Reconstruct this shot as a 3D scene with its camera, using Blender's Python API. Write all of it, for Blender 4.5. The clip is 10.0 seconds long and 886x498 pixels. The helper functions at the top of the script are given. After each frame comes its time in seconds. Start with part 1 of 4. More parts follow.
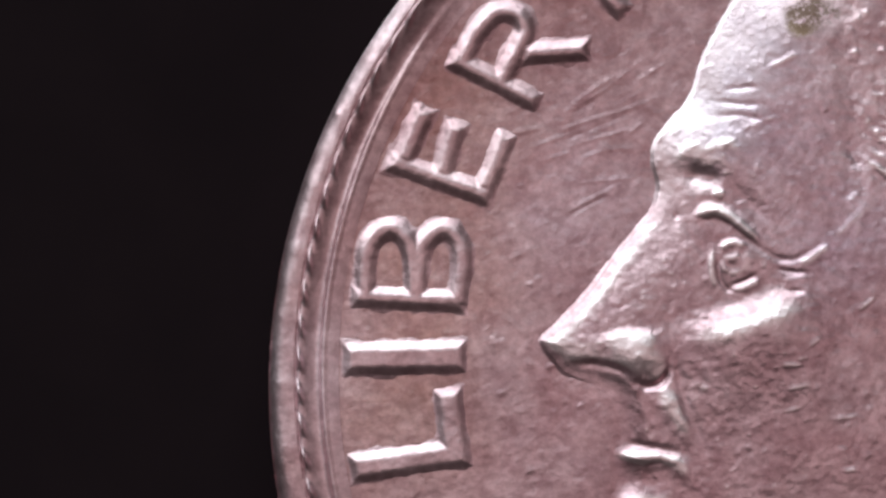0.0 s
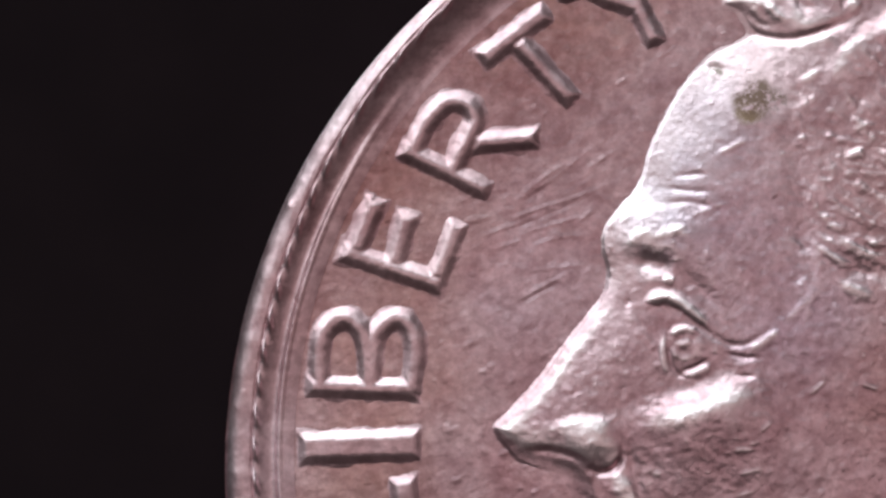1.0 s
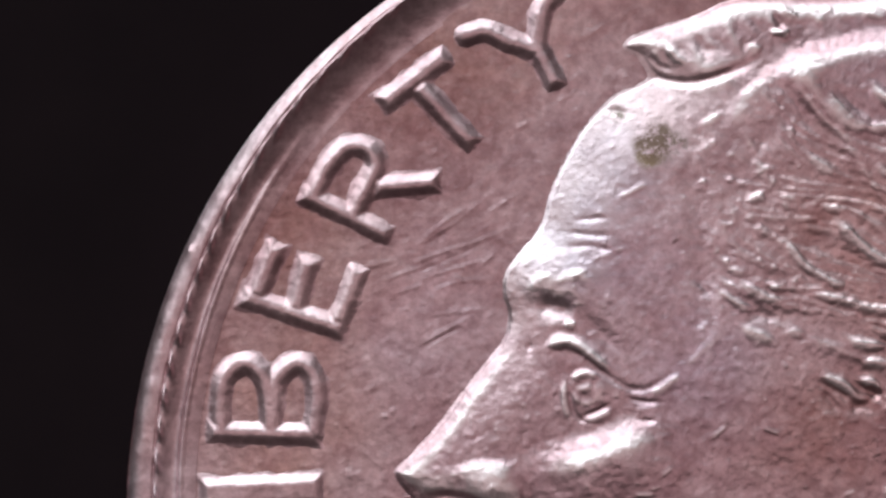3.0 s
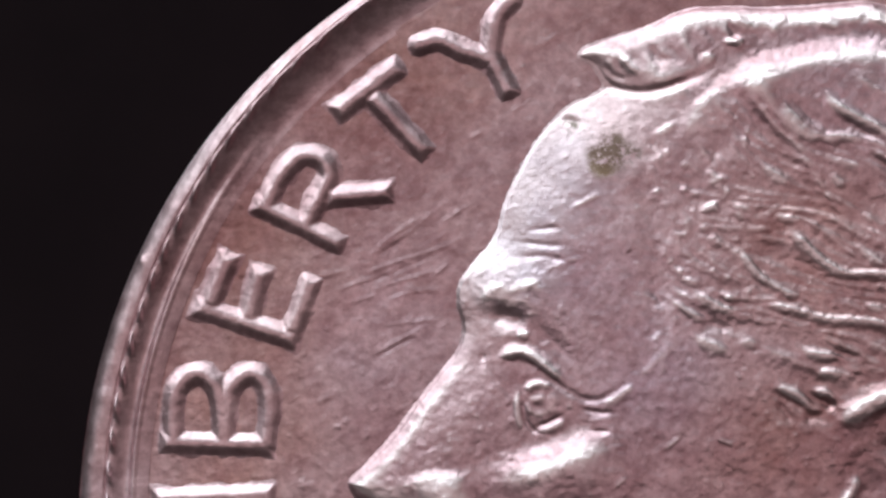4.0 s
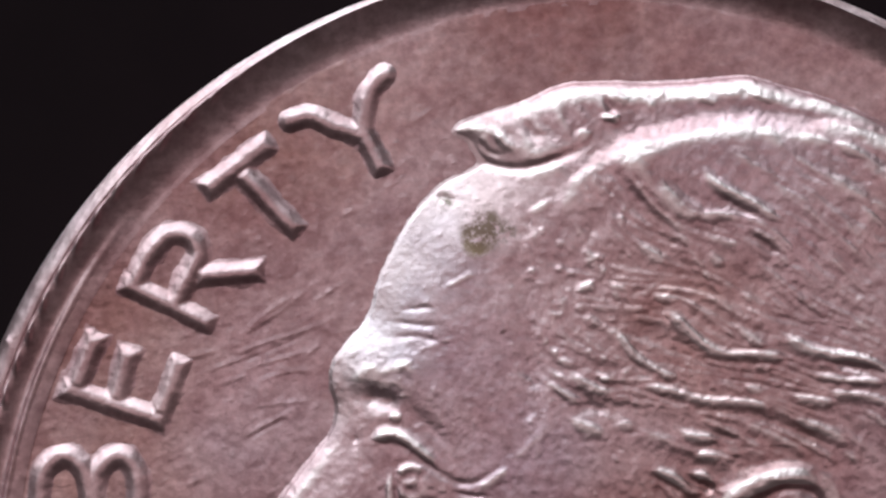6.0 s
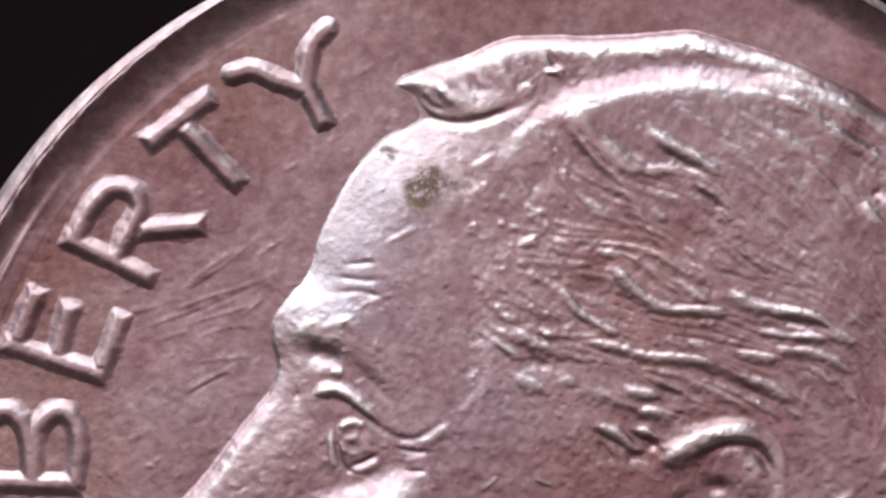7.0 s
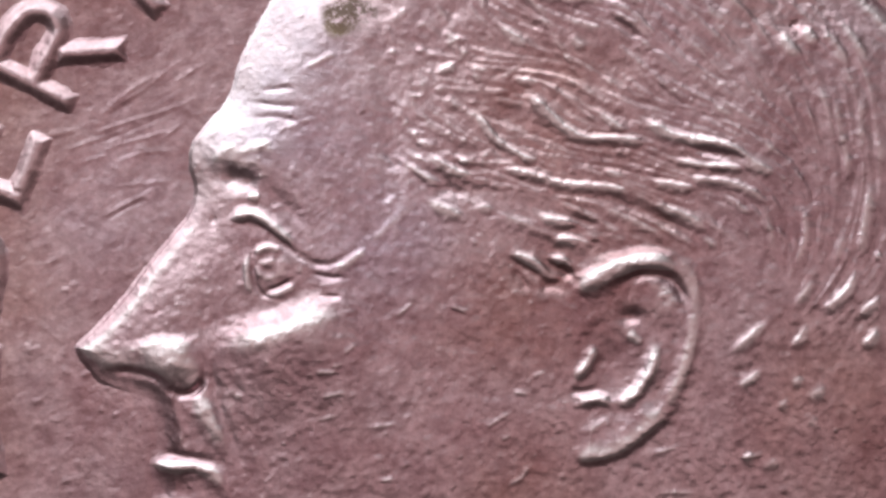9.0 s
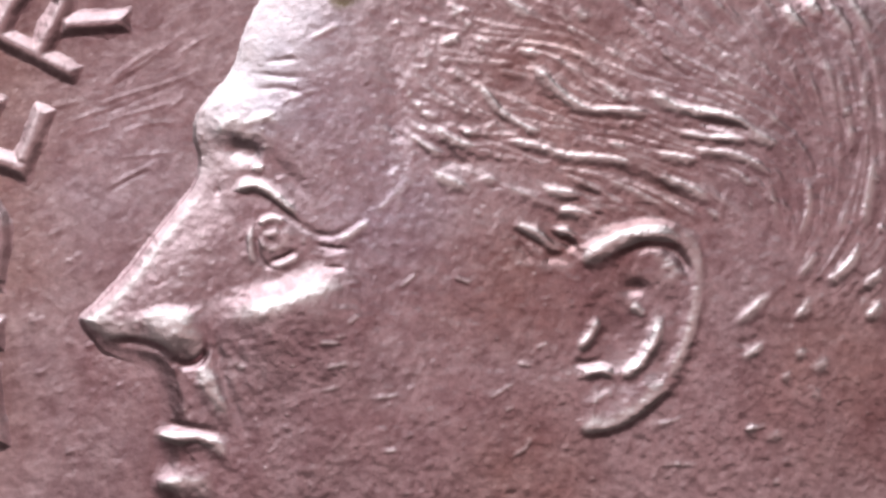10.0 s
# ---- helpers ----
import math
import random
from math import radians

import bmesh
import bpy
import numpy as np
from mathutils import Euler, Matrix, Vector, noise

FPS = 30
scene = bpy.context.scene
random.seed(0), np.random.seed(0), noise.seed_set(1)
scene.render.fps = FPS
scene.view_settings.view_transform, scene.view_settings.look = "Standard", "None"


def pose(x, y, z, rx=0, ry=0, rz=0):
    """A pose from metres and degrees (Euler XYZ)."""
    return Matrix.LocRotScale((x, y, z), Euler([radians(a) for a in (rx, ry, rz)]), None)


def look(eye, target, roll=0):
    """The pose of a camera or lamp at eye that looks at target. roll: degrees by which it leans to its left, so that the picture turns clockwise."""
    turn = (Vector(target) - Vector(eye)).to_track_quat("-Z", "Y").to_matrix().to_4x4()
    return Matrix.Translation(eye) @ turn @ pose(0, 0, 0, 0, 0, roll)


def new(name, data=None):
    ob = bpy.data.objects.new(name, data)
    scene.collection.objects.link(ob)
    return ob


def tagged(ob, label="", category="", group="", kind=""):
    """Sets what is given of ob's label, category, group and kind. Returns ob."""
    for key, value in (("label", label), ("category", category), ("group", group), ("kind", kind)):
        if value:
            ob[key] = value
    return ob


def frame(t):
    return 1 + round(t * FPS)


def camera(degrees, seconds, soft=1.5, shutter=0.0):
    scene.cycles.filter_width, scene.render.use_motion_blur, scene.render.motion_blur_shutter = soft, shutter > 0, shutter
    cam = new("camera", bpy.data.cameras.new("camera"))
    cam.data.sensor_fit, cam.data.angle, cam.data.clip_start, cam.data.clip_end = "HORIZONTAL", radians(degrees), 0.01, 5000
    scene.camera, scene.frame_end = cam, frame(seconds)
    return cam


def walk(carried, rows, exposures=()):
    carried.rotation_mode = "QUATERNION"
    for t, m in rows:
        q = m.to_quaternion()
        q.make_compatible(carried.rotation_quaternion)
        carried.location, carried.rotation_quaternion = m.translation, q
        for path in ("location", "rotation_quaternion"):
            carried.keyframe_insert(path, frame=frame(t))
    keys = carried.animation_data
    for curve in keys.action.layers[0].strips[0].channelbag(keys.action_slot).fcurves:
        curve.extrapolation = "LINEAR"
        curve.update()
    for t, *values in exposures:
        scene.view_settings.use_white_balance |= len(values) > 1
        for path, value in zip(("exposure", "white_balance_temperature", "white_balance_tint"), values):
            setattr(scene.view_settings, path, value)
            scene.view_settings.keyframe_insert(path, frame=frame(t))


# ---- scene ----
# A struck silver-coloured coin on a black cloth, seen from close above.
# All sizes of the coin are in millimetres about the centre of its design.
MM = 0.001
FIELD = 1.12          # height of the coin's plain field over the cloth
RIM = 0.19            # height of the rim over the field
BODY = (-0.20, -0.215, 8.865)   # the blank lies a little off the design: centre and radius
STRIKE = 8.12         # radius of the plain field

cam = camera(30.0, 10.0, soft=2.6, shutter=0.15)
ROWS = [  # seconds, x, y, height over the field, turn
    (0.0, -6.651, 1.620, 23.155, 1.01), (0.5, -6.664, 1.698, 23.201, 1.00), (0.8, -6.342, 2.422, 23.267, 0.56),
    (1.0, -6.000, 2.875, 23.311, 0.27), (1.2, -5.778, 3.173, 23.347, 0.20), (1.5, -5.430, 3.383, 23.402, 0.09),
    (2.0, -5.196, 3.578, 23.325, 0.03), (2.2, -5.220, 3.527, 23.373, 0.02), (2.5, -5.208, 3.405, 23.445, 0.00),
    (2.7, -5.091, 3.380, 23.370, 0.04), (3.0, -4.614, 3.505, 23.258, 0.10), (3.2, -4.359, 3.602, 23.244, 0.10),
    (4.3, -3.900, 3.681, 23.166, 0.15), (4.5, -3.858, 3.876, 23.152, 0.16), (4.7, -3.657, 3.977, 23.024, 0.05),
    (4.8, -3.200, 4.220, 22.961, -0.01), (4.9, -2.598, 4.662, 22.898, -0.07), (5.0, -2.457, 4.744, 22.835, -0.12),
    (5.2, -2.430, 4.753, 22.812, -0.08), (6.3, -2.168, 4.724, 22.685, 0.13), (6.5, -2.193, 4.490, 22.662, 0.17),
    (6.8, -1.890, 4.152, 22.632, 0.20), (7.0, -1.423, 4.129, 22.612, 0.21), (7.2, -1.196, 4.146, 22.677, 0.34),
    (7.5, -0.675, 3.711, 22.775, 0.52), (7.6, -0.518, 3.259, 22.785, 0.58), (7.8, -0.471, 2.746, 22.805, 0.69),
    (8.0, -0.187, 2.134, 22.825, 0.80), (8.2, -0.191, 2.012, 22.765, 0.81), (8.5, -0.254, 1.903, 22.676, 0.82),
    (9.0, -0.273, 1.793, 22.635, 0.92), (9.5, -0.319, 1.661, 22.645, 0.98), (10.0, -0.317, 1.406, 22.651, 1.03),
]
walk(cam, [(t, pose(x * MM, y * MM, (FIELD + h) * MM, 0, 0, turn)) for t, x, y, h, turn in ROWS],
     exposures=((0.0, 0.12, 6200, 4), (2.5, 0.08, 6200, 4), (5.0, 0.0, 6200, 4), (7.0, 0.0, 6200, 5), (8.2, -0.06, 6450, 9), (10.0, -0.06, 6450, 9)))

# ---- light ----
world = bpy.data.worlds.new("world")
scene.world = world
world.use_nodes = True
world.node_tree.nodes["Background"].inputs[0].default_value = (1.0, 0.72, 0.70, 1)
world.node_tree.nodes["Background"].inputs[1].default_value = 0.035


def area_lamp(name, eye, target, width, height, watts, colour):
    data = bpy.data.lights.new(name, "AREA")
    data.shape, data.size, data.size_y, data.energy, data.color = "RECTANGLE", width, height, watts, colour
    ob = new(name, data)
    ob.matrix_world = look(eye, target)
    return ob


area_lamp("window_light", (-0.26, 0.64, 0.37), (0, 0, 0), 1.30, 1.00, 12.6, (0.94, 0.97, 1.0))
area_lamp("ceiling_light", (0.45, -0.07, 0.9), (0.45, -0.07, 0), 2.6, 0.36, 2.2, (1.0, 0.665, 0.66))


# ---- materials ----
def nodes_of(name):
    mat = bpy.data.materials.new(name)
    mat.use_nodes = True
    tree = mat.node_tree
    return mat, tree, tree.nodes["Principled BSDF"]


def metal(name, stains=(), rubbed=None, clouds=(), dull=(0.58, 0.42, 0.44), bright=(0.77, 0.63, 0.65)):
    """Worn copper-nickel: fine grain, hairline wear and brownish tarnish."""
    mat, tree, shader = nodes_of(name)
    make, link = tree.nodes.new, tree.links.new
    place = make("ShaderNodeTexCoord")

    def grain(scale, detail, rough=0.6):
        node = make("ShaderNodeTexNoise")
        node.inputs["Scale"].default_value, node.inputs["Detail"].default_value = scale, detail
        node.inputs["Roughness"].default_value = rough
        link(place.outputs["Object"], node.inputs["Vector"])
        return node

    def ramp(src, a, b, ca, cb):
        node = make("ShaderNodeValToRGB")
        node.color_ramp.elements[0].position, node.color_ramp.elements[1].position = a, b
        node.color_ramp.elements[0].color, node.color_ramp.elements[1].color = (*ca, 1), (*cb, 1)
        link(src, node.inputs[0])
        return node.outputs[0]

    def mix(kind, fac, a, b):
        node = make("ShaderNodeMix")
        node.data_type, node.blend_type = "RGBA", kind
        for value, sock in ((fac, 0), (a, 6), (b, 7)):
            if isinstance(value, (int, float)):
                node.inputs[sock].default_value = value
            elif isinstance(value, tuple):
                node.inputs[sock].default_value = value
            else:
                link(value, node.inputs[sock])
        return node.outputs[2]

    tarnish = ramp(grain(330, 3).outputs[0], 0.38, 0.66, dull, bright)
    mottle = ramp(grain(2600, 4, 0.7).outputs[0], 0.3, 0.7, (0.76, 0.69, 0.71), (1.04, 1.04, 1.04))
    colour = mix("MULTIPLY", 1.0, tarnish, mottle)
    rough = ramp(grain(900, 4).outputs[0], 0.3, 0.7, (0.37, 0.37, 0.37), (0.48, 0.48, 0.48))
    blotch = ramp(grain(6500, 3, 0.6).outputs[0], 0.36, 0.66, (0.88, 0.84, 0.85), (1.18, 1.18, 1.20))
    colour = mix("MULTIPLY", 1.0, colour, blotch)
    patch = ramp(grain(140, 4, 0.7).outputs[0], 0.42, 0.72, (0, 0, 0), (0.45, 0.45, 0.45))
    colour = mix("MULTIPLY", patch, colour, (0.86, 0.72, 0.66, 1))
    for x, y, r, tone in clouds:
        # a broad cloud of colour, brown tarnish or a violet-grey tint
        away = make("ShaderNodeVectorMath")
        away.operation = "DISTANCE"
        link(place.outputs["Object"], away.inputs[0])
        away.inputs[1].default_value = (x * MM, y * MM, 0.0013)
        near = make("ShaderNodeMapRange")
        link(away.outputs["Value"], near.inputs[0])
        near.inputs[1].default_value, near.inputs[2].default_value = r * MM, r * MM * 0.3
        cloud = make("ShaderNodeMath")
        cloud.operation = "MULTIPLY"
        link(near.outputs[0], cloud.inputs[0])
        link(ramp(grain(800, 5, 0.7).outputs[0], 0.30, 0.62, (0.25, 0.25, 0.25), (1, 1, 1)), cloud.inputs[1])
        colour = mix("MULTIPLY", cloud.outputs[0], colour, (*tone, 1))
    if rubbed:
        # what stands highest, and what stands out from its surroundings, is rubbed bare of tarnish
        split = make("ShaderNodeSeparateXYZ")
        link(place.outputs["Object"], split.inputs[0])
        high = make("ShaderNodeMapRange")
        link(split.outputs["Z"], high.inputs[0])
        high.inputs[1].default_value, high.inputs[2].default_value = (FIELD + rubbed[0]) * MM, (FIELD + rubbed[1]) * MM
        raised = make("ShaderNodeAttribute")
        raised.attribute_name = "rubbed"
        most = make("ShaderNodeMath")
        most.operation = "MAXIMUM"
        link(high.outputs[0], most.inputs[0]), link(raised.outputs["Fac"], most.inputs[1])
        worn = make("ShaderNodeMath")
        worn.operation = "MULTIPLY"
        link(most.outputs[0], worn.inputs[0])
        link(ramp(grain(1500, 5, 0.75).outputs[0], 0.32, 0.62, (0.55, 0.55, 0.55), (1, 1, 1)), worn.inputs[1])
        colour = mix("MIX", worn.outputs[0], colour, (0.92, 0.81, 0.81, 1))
    metallic = None
    for x, y, r, dark in stains:
        # a crusty brown-green spot with a ragged edge
        sub = make("ShaderNodeVectorMath")
        sub.operation = "DISTANCE"
        link(place.outputs["Object"], sub.inputs[0])
        sub.inputs[1].default_value = (x * MM, y * MM, 0.0013)
        near = make("ShaderNodeMapRange")
        link(sub.outputs["Value"], near.inputs[0])
        near.inputs[1].default_value, near.inputs[2].default_value = r * MM, r * MM * 0.25
        crust = ramp(grain(2900, 5, 0.75).outputs[0], 0.45, 0.60, (0, 0, 0), (1, 1, 1))
        cover = make("ShaderNodeMath")
        cover.operation = "MULTIPLY"
        link(near.outputs[0], cover.inputs[0]), link(crust, cover.inputs[1])
        lift = make("ShaderNodeMath")
        lift.operation, lift.use_clamp = "MULTIPLY", True
        link(cover.outputs[0], lift.inputs[0])
        lift.inputs[1].default_value = 2.2
        colour = mix("MIX", lift.outputs[0], colour, (*dark, 1))
        bare = make("ShaderNodeMath")
        bare.operation, bare.use_clamp = "SUBTRACT", True
        bare.inputs[0].default_value = 1.0
        link(lift.outputs[0], bare.inputs[1])
        if metallic is None:
            metallic = bare.outputs[0]
        else:
            both = make("ShaderNodeMath")
            both.operation = "MULTIPLY"
            link(metallic, both.inputs[0]), link(bare.outputs[0], both.inputs[1])
            metallic = both.outputs[0]
    link(colour, shader.inputs["Base Color"]), link(rough, shader.inputs["Roughness"])
    if metallic is None:
        shader.inputs["Metallic"].default_value = 1.0
    else:
        link(metallic, shader.inputs["Metallic"])
    # fine pitting, then broader waves left by wear
    fine = make("ShaderNodeBump")
    fine.inputs["Strength"].default_value, fine.inputs["Distance"].default_value = 0.6, 0.000014
    link(grain(9000, 4, 0.65).outputs[0], fine.inputs["Height"])
    wave = make("ShaderNodeBump")
    wave.inputs["Strength"].default_value, wave.inputs["Distance"].default_value = 0.6, 0.0000142
    link(grain(2200, 3, 0.6).outputs[0], wave.inputs["Height"]), link(fine.outputs[0], wave.inputs["Normal"])
    link(wave.outputs[0], shader.inputs["Normal"])
    return mat


def cloth():
    mat, tree, shader = nodes_of("black_cloth")
    noise_node = tree.nodes.new("ShaderNodeTexNoise")
    place = tree.nodes.new("ShaderNodeTexCoord")
    tree.links.new(place.outputs["Object"], noise_node.inputs["Vector"])
    noise_node.inputs["Scale"].default_value, noise_node.inputs["Detail"].default_value = 400, 4
    tint = tree.nodes.new("ShaderNodeValToRGB")
    tint.color_ramp.elements[0].color, tint.color_ramp.elements[1].color = (0.006, 0.004, 0.005, 1), (0.011, 0.007, 0.008, 1)
    tree.links.new(noise_node.outputs[0], tint.inputs[0])
    tree.links.new(tint.outputs[0], shader.inputs["Base Color"])
    shader.inputs["Roughness"].default_value = 1.0
    shader.inputs["Specular IOR Level"].default_value = 0.05
    return mat


CLOTH = cloth()
METAL = metal("worn_coin_metal")
BROWN, OLIVE, VIOLET, COOL = (0.82, 0.70, 0.65), (0.92, 0.86, 0.78), (0.98, 1.01, 1.06), (0.88, 1.02, 1.08)
FIELD_METAL = metal("tarnished_field_metal", (), None,
                    ((-0.53, 7.60, 2.6, BROWN), (-5.40, 5.98, 1.7, BROWN), (-7.0, 1.2, 1.9, OLIVE), (-6.7, 3.5, 1.8, OLIVE), (-4.2, 6.5, 1.8, OLIVE), (-7.2, -0.8, 1.7, OLIVE), (-4.9, 2.4, 1.7, VIOLET)),
                    (0.53, 0.37, 0.385), (0.74, 0.60, 0.615))
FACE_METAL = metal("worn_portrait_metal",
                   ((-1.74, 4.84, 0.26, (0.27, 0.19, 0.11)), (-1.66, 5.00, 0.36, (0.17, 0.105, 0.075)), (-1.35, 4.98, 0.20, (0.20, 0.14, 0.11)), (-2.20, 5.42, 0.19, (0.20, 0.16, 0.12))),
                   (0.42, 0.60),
                   ((1.34, 0.90, 1.3, BROWN), (5.07, -0.28, 1.7, BROWN), (0.9, -1.60, 1.4, BROWN), (1.06, 3.83, 1.7, BROWN), (2.24, 2.15, 1.5, BROWN), (0.4, 0.9, 1.2, BROWN),
                    # cool window light on temple, forehead and crown, painted into the colour
                    (-1.5, 2.6, 1.6, VIOLET), (-2.2, 3.9, 1.5, VIOLET), (-0.9, 1.6, 1.2, VIOLET), (2.0, 5.9, 1.8, VIOLET), (-2.6, 4.7, 1.2, COOL), (-3.1, 3.5, 1.0, COOL)))
RIM_METAL = metal("worn_rim_metal", (), None, (), (0.58, 0.44, 0.45), (0.79, 0.67, 0.69))
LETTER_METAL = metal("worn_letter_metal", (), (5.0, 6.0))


# ---- shaping ----
def spline(points, steps=8, closed=False):
    """A smooth curve through a few points."""
    p = np.array(points, float)
    n = len(p)
    if n == 2:
        return np.array([p[0] + (p[1] - p[0]) * k / steps for k in range(steps + 1)])
    out = []
    for i in range(n if closed else n - 1):
        a, b, c, d = (p[(i + k) % n] for k in (-1, 0, 1, 2)) if closed else (p[max(i - 1, 0)], p[i], p[i + 1], p[min(i + 2, n - 1)])
        for k in range(steps):
            u = k / steps
            out.append(0.5 * (2 * b + (c - a) * u + (2 * a - 5 * b + 4 * c - d) * u * u + (3 * b - a - 3 * c + d) * u ** 3))
    if not closed:
        out.append(p[-1])
    return np.array(out)


def soften(h, n):
    """Rounds off a relief: a running mean over n cells, both ways, twice."""
    for _ in range(2):
        for axis in (0, 1):
            h = sum(np.roll(h, k, axis) for k in range(-n, n + 1)) / (2 * n + 1)
    return h


def smooth(v):
    v = np.clip(v, 0, 1)
    return v * v * (3 - 2 * v)


def along(x, y, line, side=False):
    """Distance from the points to a line (with side: plus to its left, minus to its right), and how far along it (0 to 1) the nearest place is."""
    best, where, hand = np.full(x.shape, 1e9), np.zeros(x.shape), np.ones(x.shape)
    length = np.r_[0, np.cumsum(np.hypot(*np.diff(line, axis=0).T))]
    for (ax, ay), (bx, by), la, lb in zip(line[:-1], line[1:], length[:-1], length[1:]):
        dx, dy = bx - ax, by - ay
        u = np.clip(((x - ax) * dx + (y - ay) * dy) / (dx * dx + dy * dy + 1e-12), 0, 1)
        d = np.hypot(x - ax - u * dx, y - ay - u * dy)
        nearer = d < best
        best = np.where(nearer, d, best)
        where = np.where(nearer, (la + u * (lb - la)) / length[-1], where)
        if side:
            hand = np.where(nearer, np.where(dx * (y - ay) - dy * (x - ax) < 0, -1.0, 1.0), hand)
    return best * hand, where


def inside(x, y, loop):
    odd = np.zeros(x.shape, bool)
    for (ax, ay), (bx, by) in zip(loop, np.roll(loop, -1, axis=0)):
        if ay != by:
            odd ^= ((ay > y) != (by > y)) & (x < (bx - ax) * (y - ay) / (by - ay) + ax)
    return odd


class Relief:
    """A sheet of heights over a square grid, shaped by strokes like a die by a graver."""

    def __init__(self, x0, y0, x1, y1, step, fine=None):
        """fine: a box (x0, y0, x1, y1, step) in which the grid is closer."""
        self.xs, self.ys = np.arange(x0, x1, step), np.arange(y0, y1, step)
        if fine:
            fx, fy = np.arange(fine[0], fine[2], fine[4]), np.arange(fine[1], fine[3], fine[4])
            self.xs = np.r_[self.xs[self.xs < fine[0] - step / 3], fx, self.xs[self.xs > fx[-1] + step / 3]]
            self.ys = np.r_[self.ys[self.ys < fine[1] - step / 3], fy, self.ys[self.ys > fy[-1] + step / 3]]
        self.x, self.y = np.meshgrid(self.xs, self.ys)
        self.h = np.zeros(self.x.shape)

    def window(self, line, reach):
        (x0, y0), (x1, y1) = line.min(axis=0) - reach, line.max(axis=0) + reach
        i0, i1 = np.searchsorted(self.xs, (x0, x1))
        j0, j1 = np.searchsorted(self.ys, (y0, y1))
        return slice(j0, j1), slice(i0, i1)

    def ridge(self, points, width, rise):
        line = spline(points)
        part = self.window(line, width * 2.6)
        if self.x[part].size:
            d, u = along(self.x[part], self.y[part], line)
            ends = smooth(np.minimum(u, 1 - u) / 0.3) * 0.8 + 0.2
            self.h[part] += rise * ends * np.exp(-(d / width) ** 2)

    def step(self, points, width, rise, fade, taper=0.2):
        """A scarp: high just left of the line, sinking away gently on that side."""
        line = spline(points)
        part = self.window(line, fade * 2.5)
        d, u = along(self.x[part], self.y[part], line, side=True)
        ends = smooth(np.minimum(u, 1 - u) / taper)
        self.h[part] += rise * ends * smooth(d / width + 0.5) * np.exp(-(np.maximum(d, 0) / fade) ** 2)

    def lock(self, points, width, rise, fade):
        """A lock of hair or a fold: sharp on its upper left, sinking gently on the other side."""
        p = np.array(points, float)
        way = p[-1] - p[0]
        line = spline(p[::-1] if way[1] * 0.4 + way[0] * 0.92 > 0 else p, 5)
        part = self.window(line, fade * 2.4)
        if self.x[part].size:
            d, u = along(self.x[part], self.y[part], line, side=True)
            ends = smooth(np.minimum(u, 1 - u) / 0.24 + 0.12)
            slim = 0.5 + 0.5 * ends
            self.h[part] += rise * ends * (np.exp(-(d / (slim * np.where(d < 0, width, fade))) ** 2) - 0.12 * np.exp(-((d + 2.0 * width) / width) ** 2))

    def tress(self, points, width, rise, layer):
        """A tapering lock of hair on a layer of its own, where the higher of two locks hides the lower."""
        p = np.array(points, float)
        way = p[-1] - p[0]
        line = spline(p[::-1] if way[1] * 0.4 + way[0] * 0.92 > 0 else p, 6)
        part = self.window(line, width * 4.5)
        if self.x[part].size:
            d, u = along(self.x[part], self.y[part], line, side=True)
            length = np.hypot(*np.diff(line, axis=0).T).sum()
            ends = smooth(np.minimum(u, 1 - u) * length / min(0.40, 0.45 * length) + 0.05)
            slim = width * (0.6 + 0.4 * ends)
            layer[part] = np.maximum(layer[part], rise * ends * np.exp(-(d / np.where(d < 0, slim, 2.0 * slim)) ** 2))

    def flecks(self, count, box, length, width, rise, lean, seed):
        """Small nicks scattered over a box, most of them leaning one way."""
        rng = np.random.default_rng(seed)
        for _ in range(count):
            x, y = rng.uniform(box[0], box[2]), rng.uniform(box[1], box[3])
            a, n = radians(lean) + rng.normal(0, 0.55), length * rng.uniform(0.4, 1.6) / 2
            bend = rng.normal(0, 0.25) * n
            c, s = math.cos(a), math.sin(a)
            self.ridge([(x - c * n, y - s * n), (x - s * bend, y + c * bend), (x + c * n, y + s * n)], width * rng.uniform(0.7, 1.5), rise * rng.choice((-0.7, 1, 1)) * rng.uniform(0.5, 1.4))

    def strands(self, guides, region, count, seed, layer):
        """Fine hairs over a region, combed the way the main locks run."""
        rng = np.random.default_rng(seed)
        spots, ways = [], []
        for g in guides:
            line = spline(g, 4)
            step = np.diff(line, axis=0)
            spots.append(line[:-1])
            ways.append(step / (np.hypot(*step.T)[:, None] + 1e-9))
        spots, ways = np.concatenate(spots), np.concatenate(ways)
        loop = np.array(region, float)
        (x0, y0), (x1, y1) = loop.min(axis=0), loop.max(axis=0)
        while count:
            p = np.array((rng.uniform(x0, x1), rng.uniform(y0, y1)))
            if not inside(p[:1], p[1:], loop)[0]:
                continue
            count -= 1
            trail, sway = [p], rng.normal(0, 0.10)
            for _ in range(rng.integers(12, 30)):
                w = np.exp(-((spots - p) ** 2).sum(axis=1) / 0.18) + 1e-9
                way = (ways * w[:, None]).sum(axis=0)
                way /= np.hypot(*way) + 1e-9
                p = p + 0.1 * (way + sway * np.array((-way[1], way[0])))
                if not inside(p[:1], p[1:], loop)[0]:
                    break
                trail.append(p)
            if len(trail) > 5:
                self.tress(trail[::2], rng.uniform(0.030, 0.040), rng.uniform(0.008, 0.017), layer)

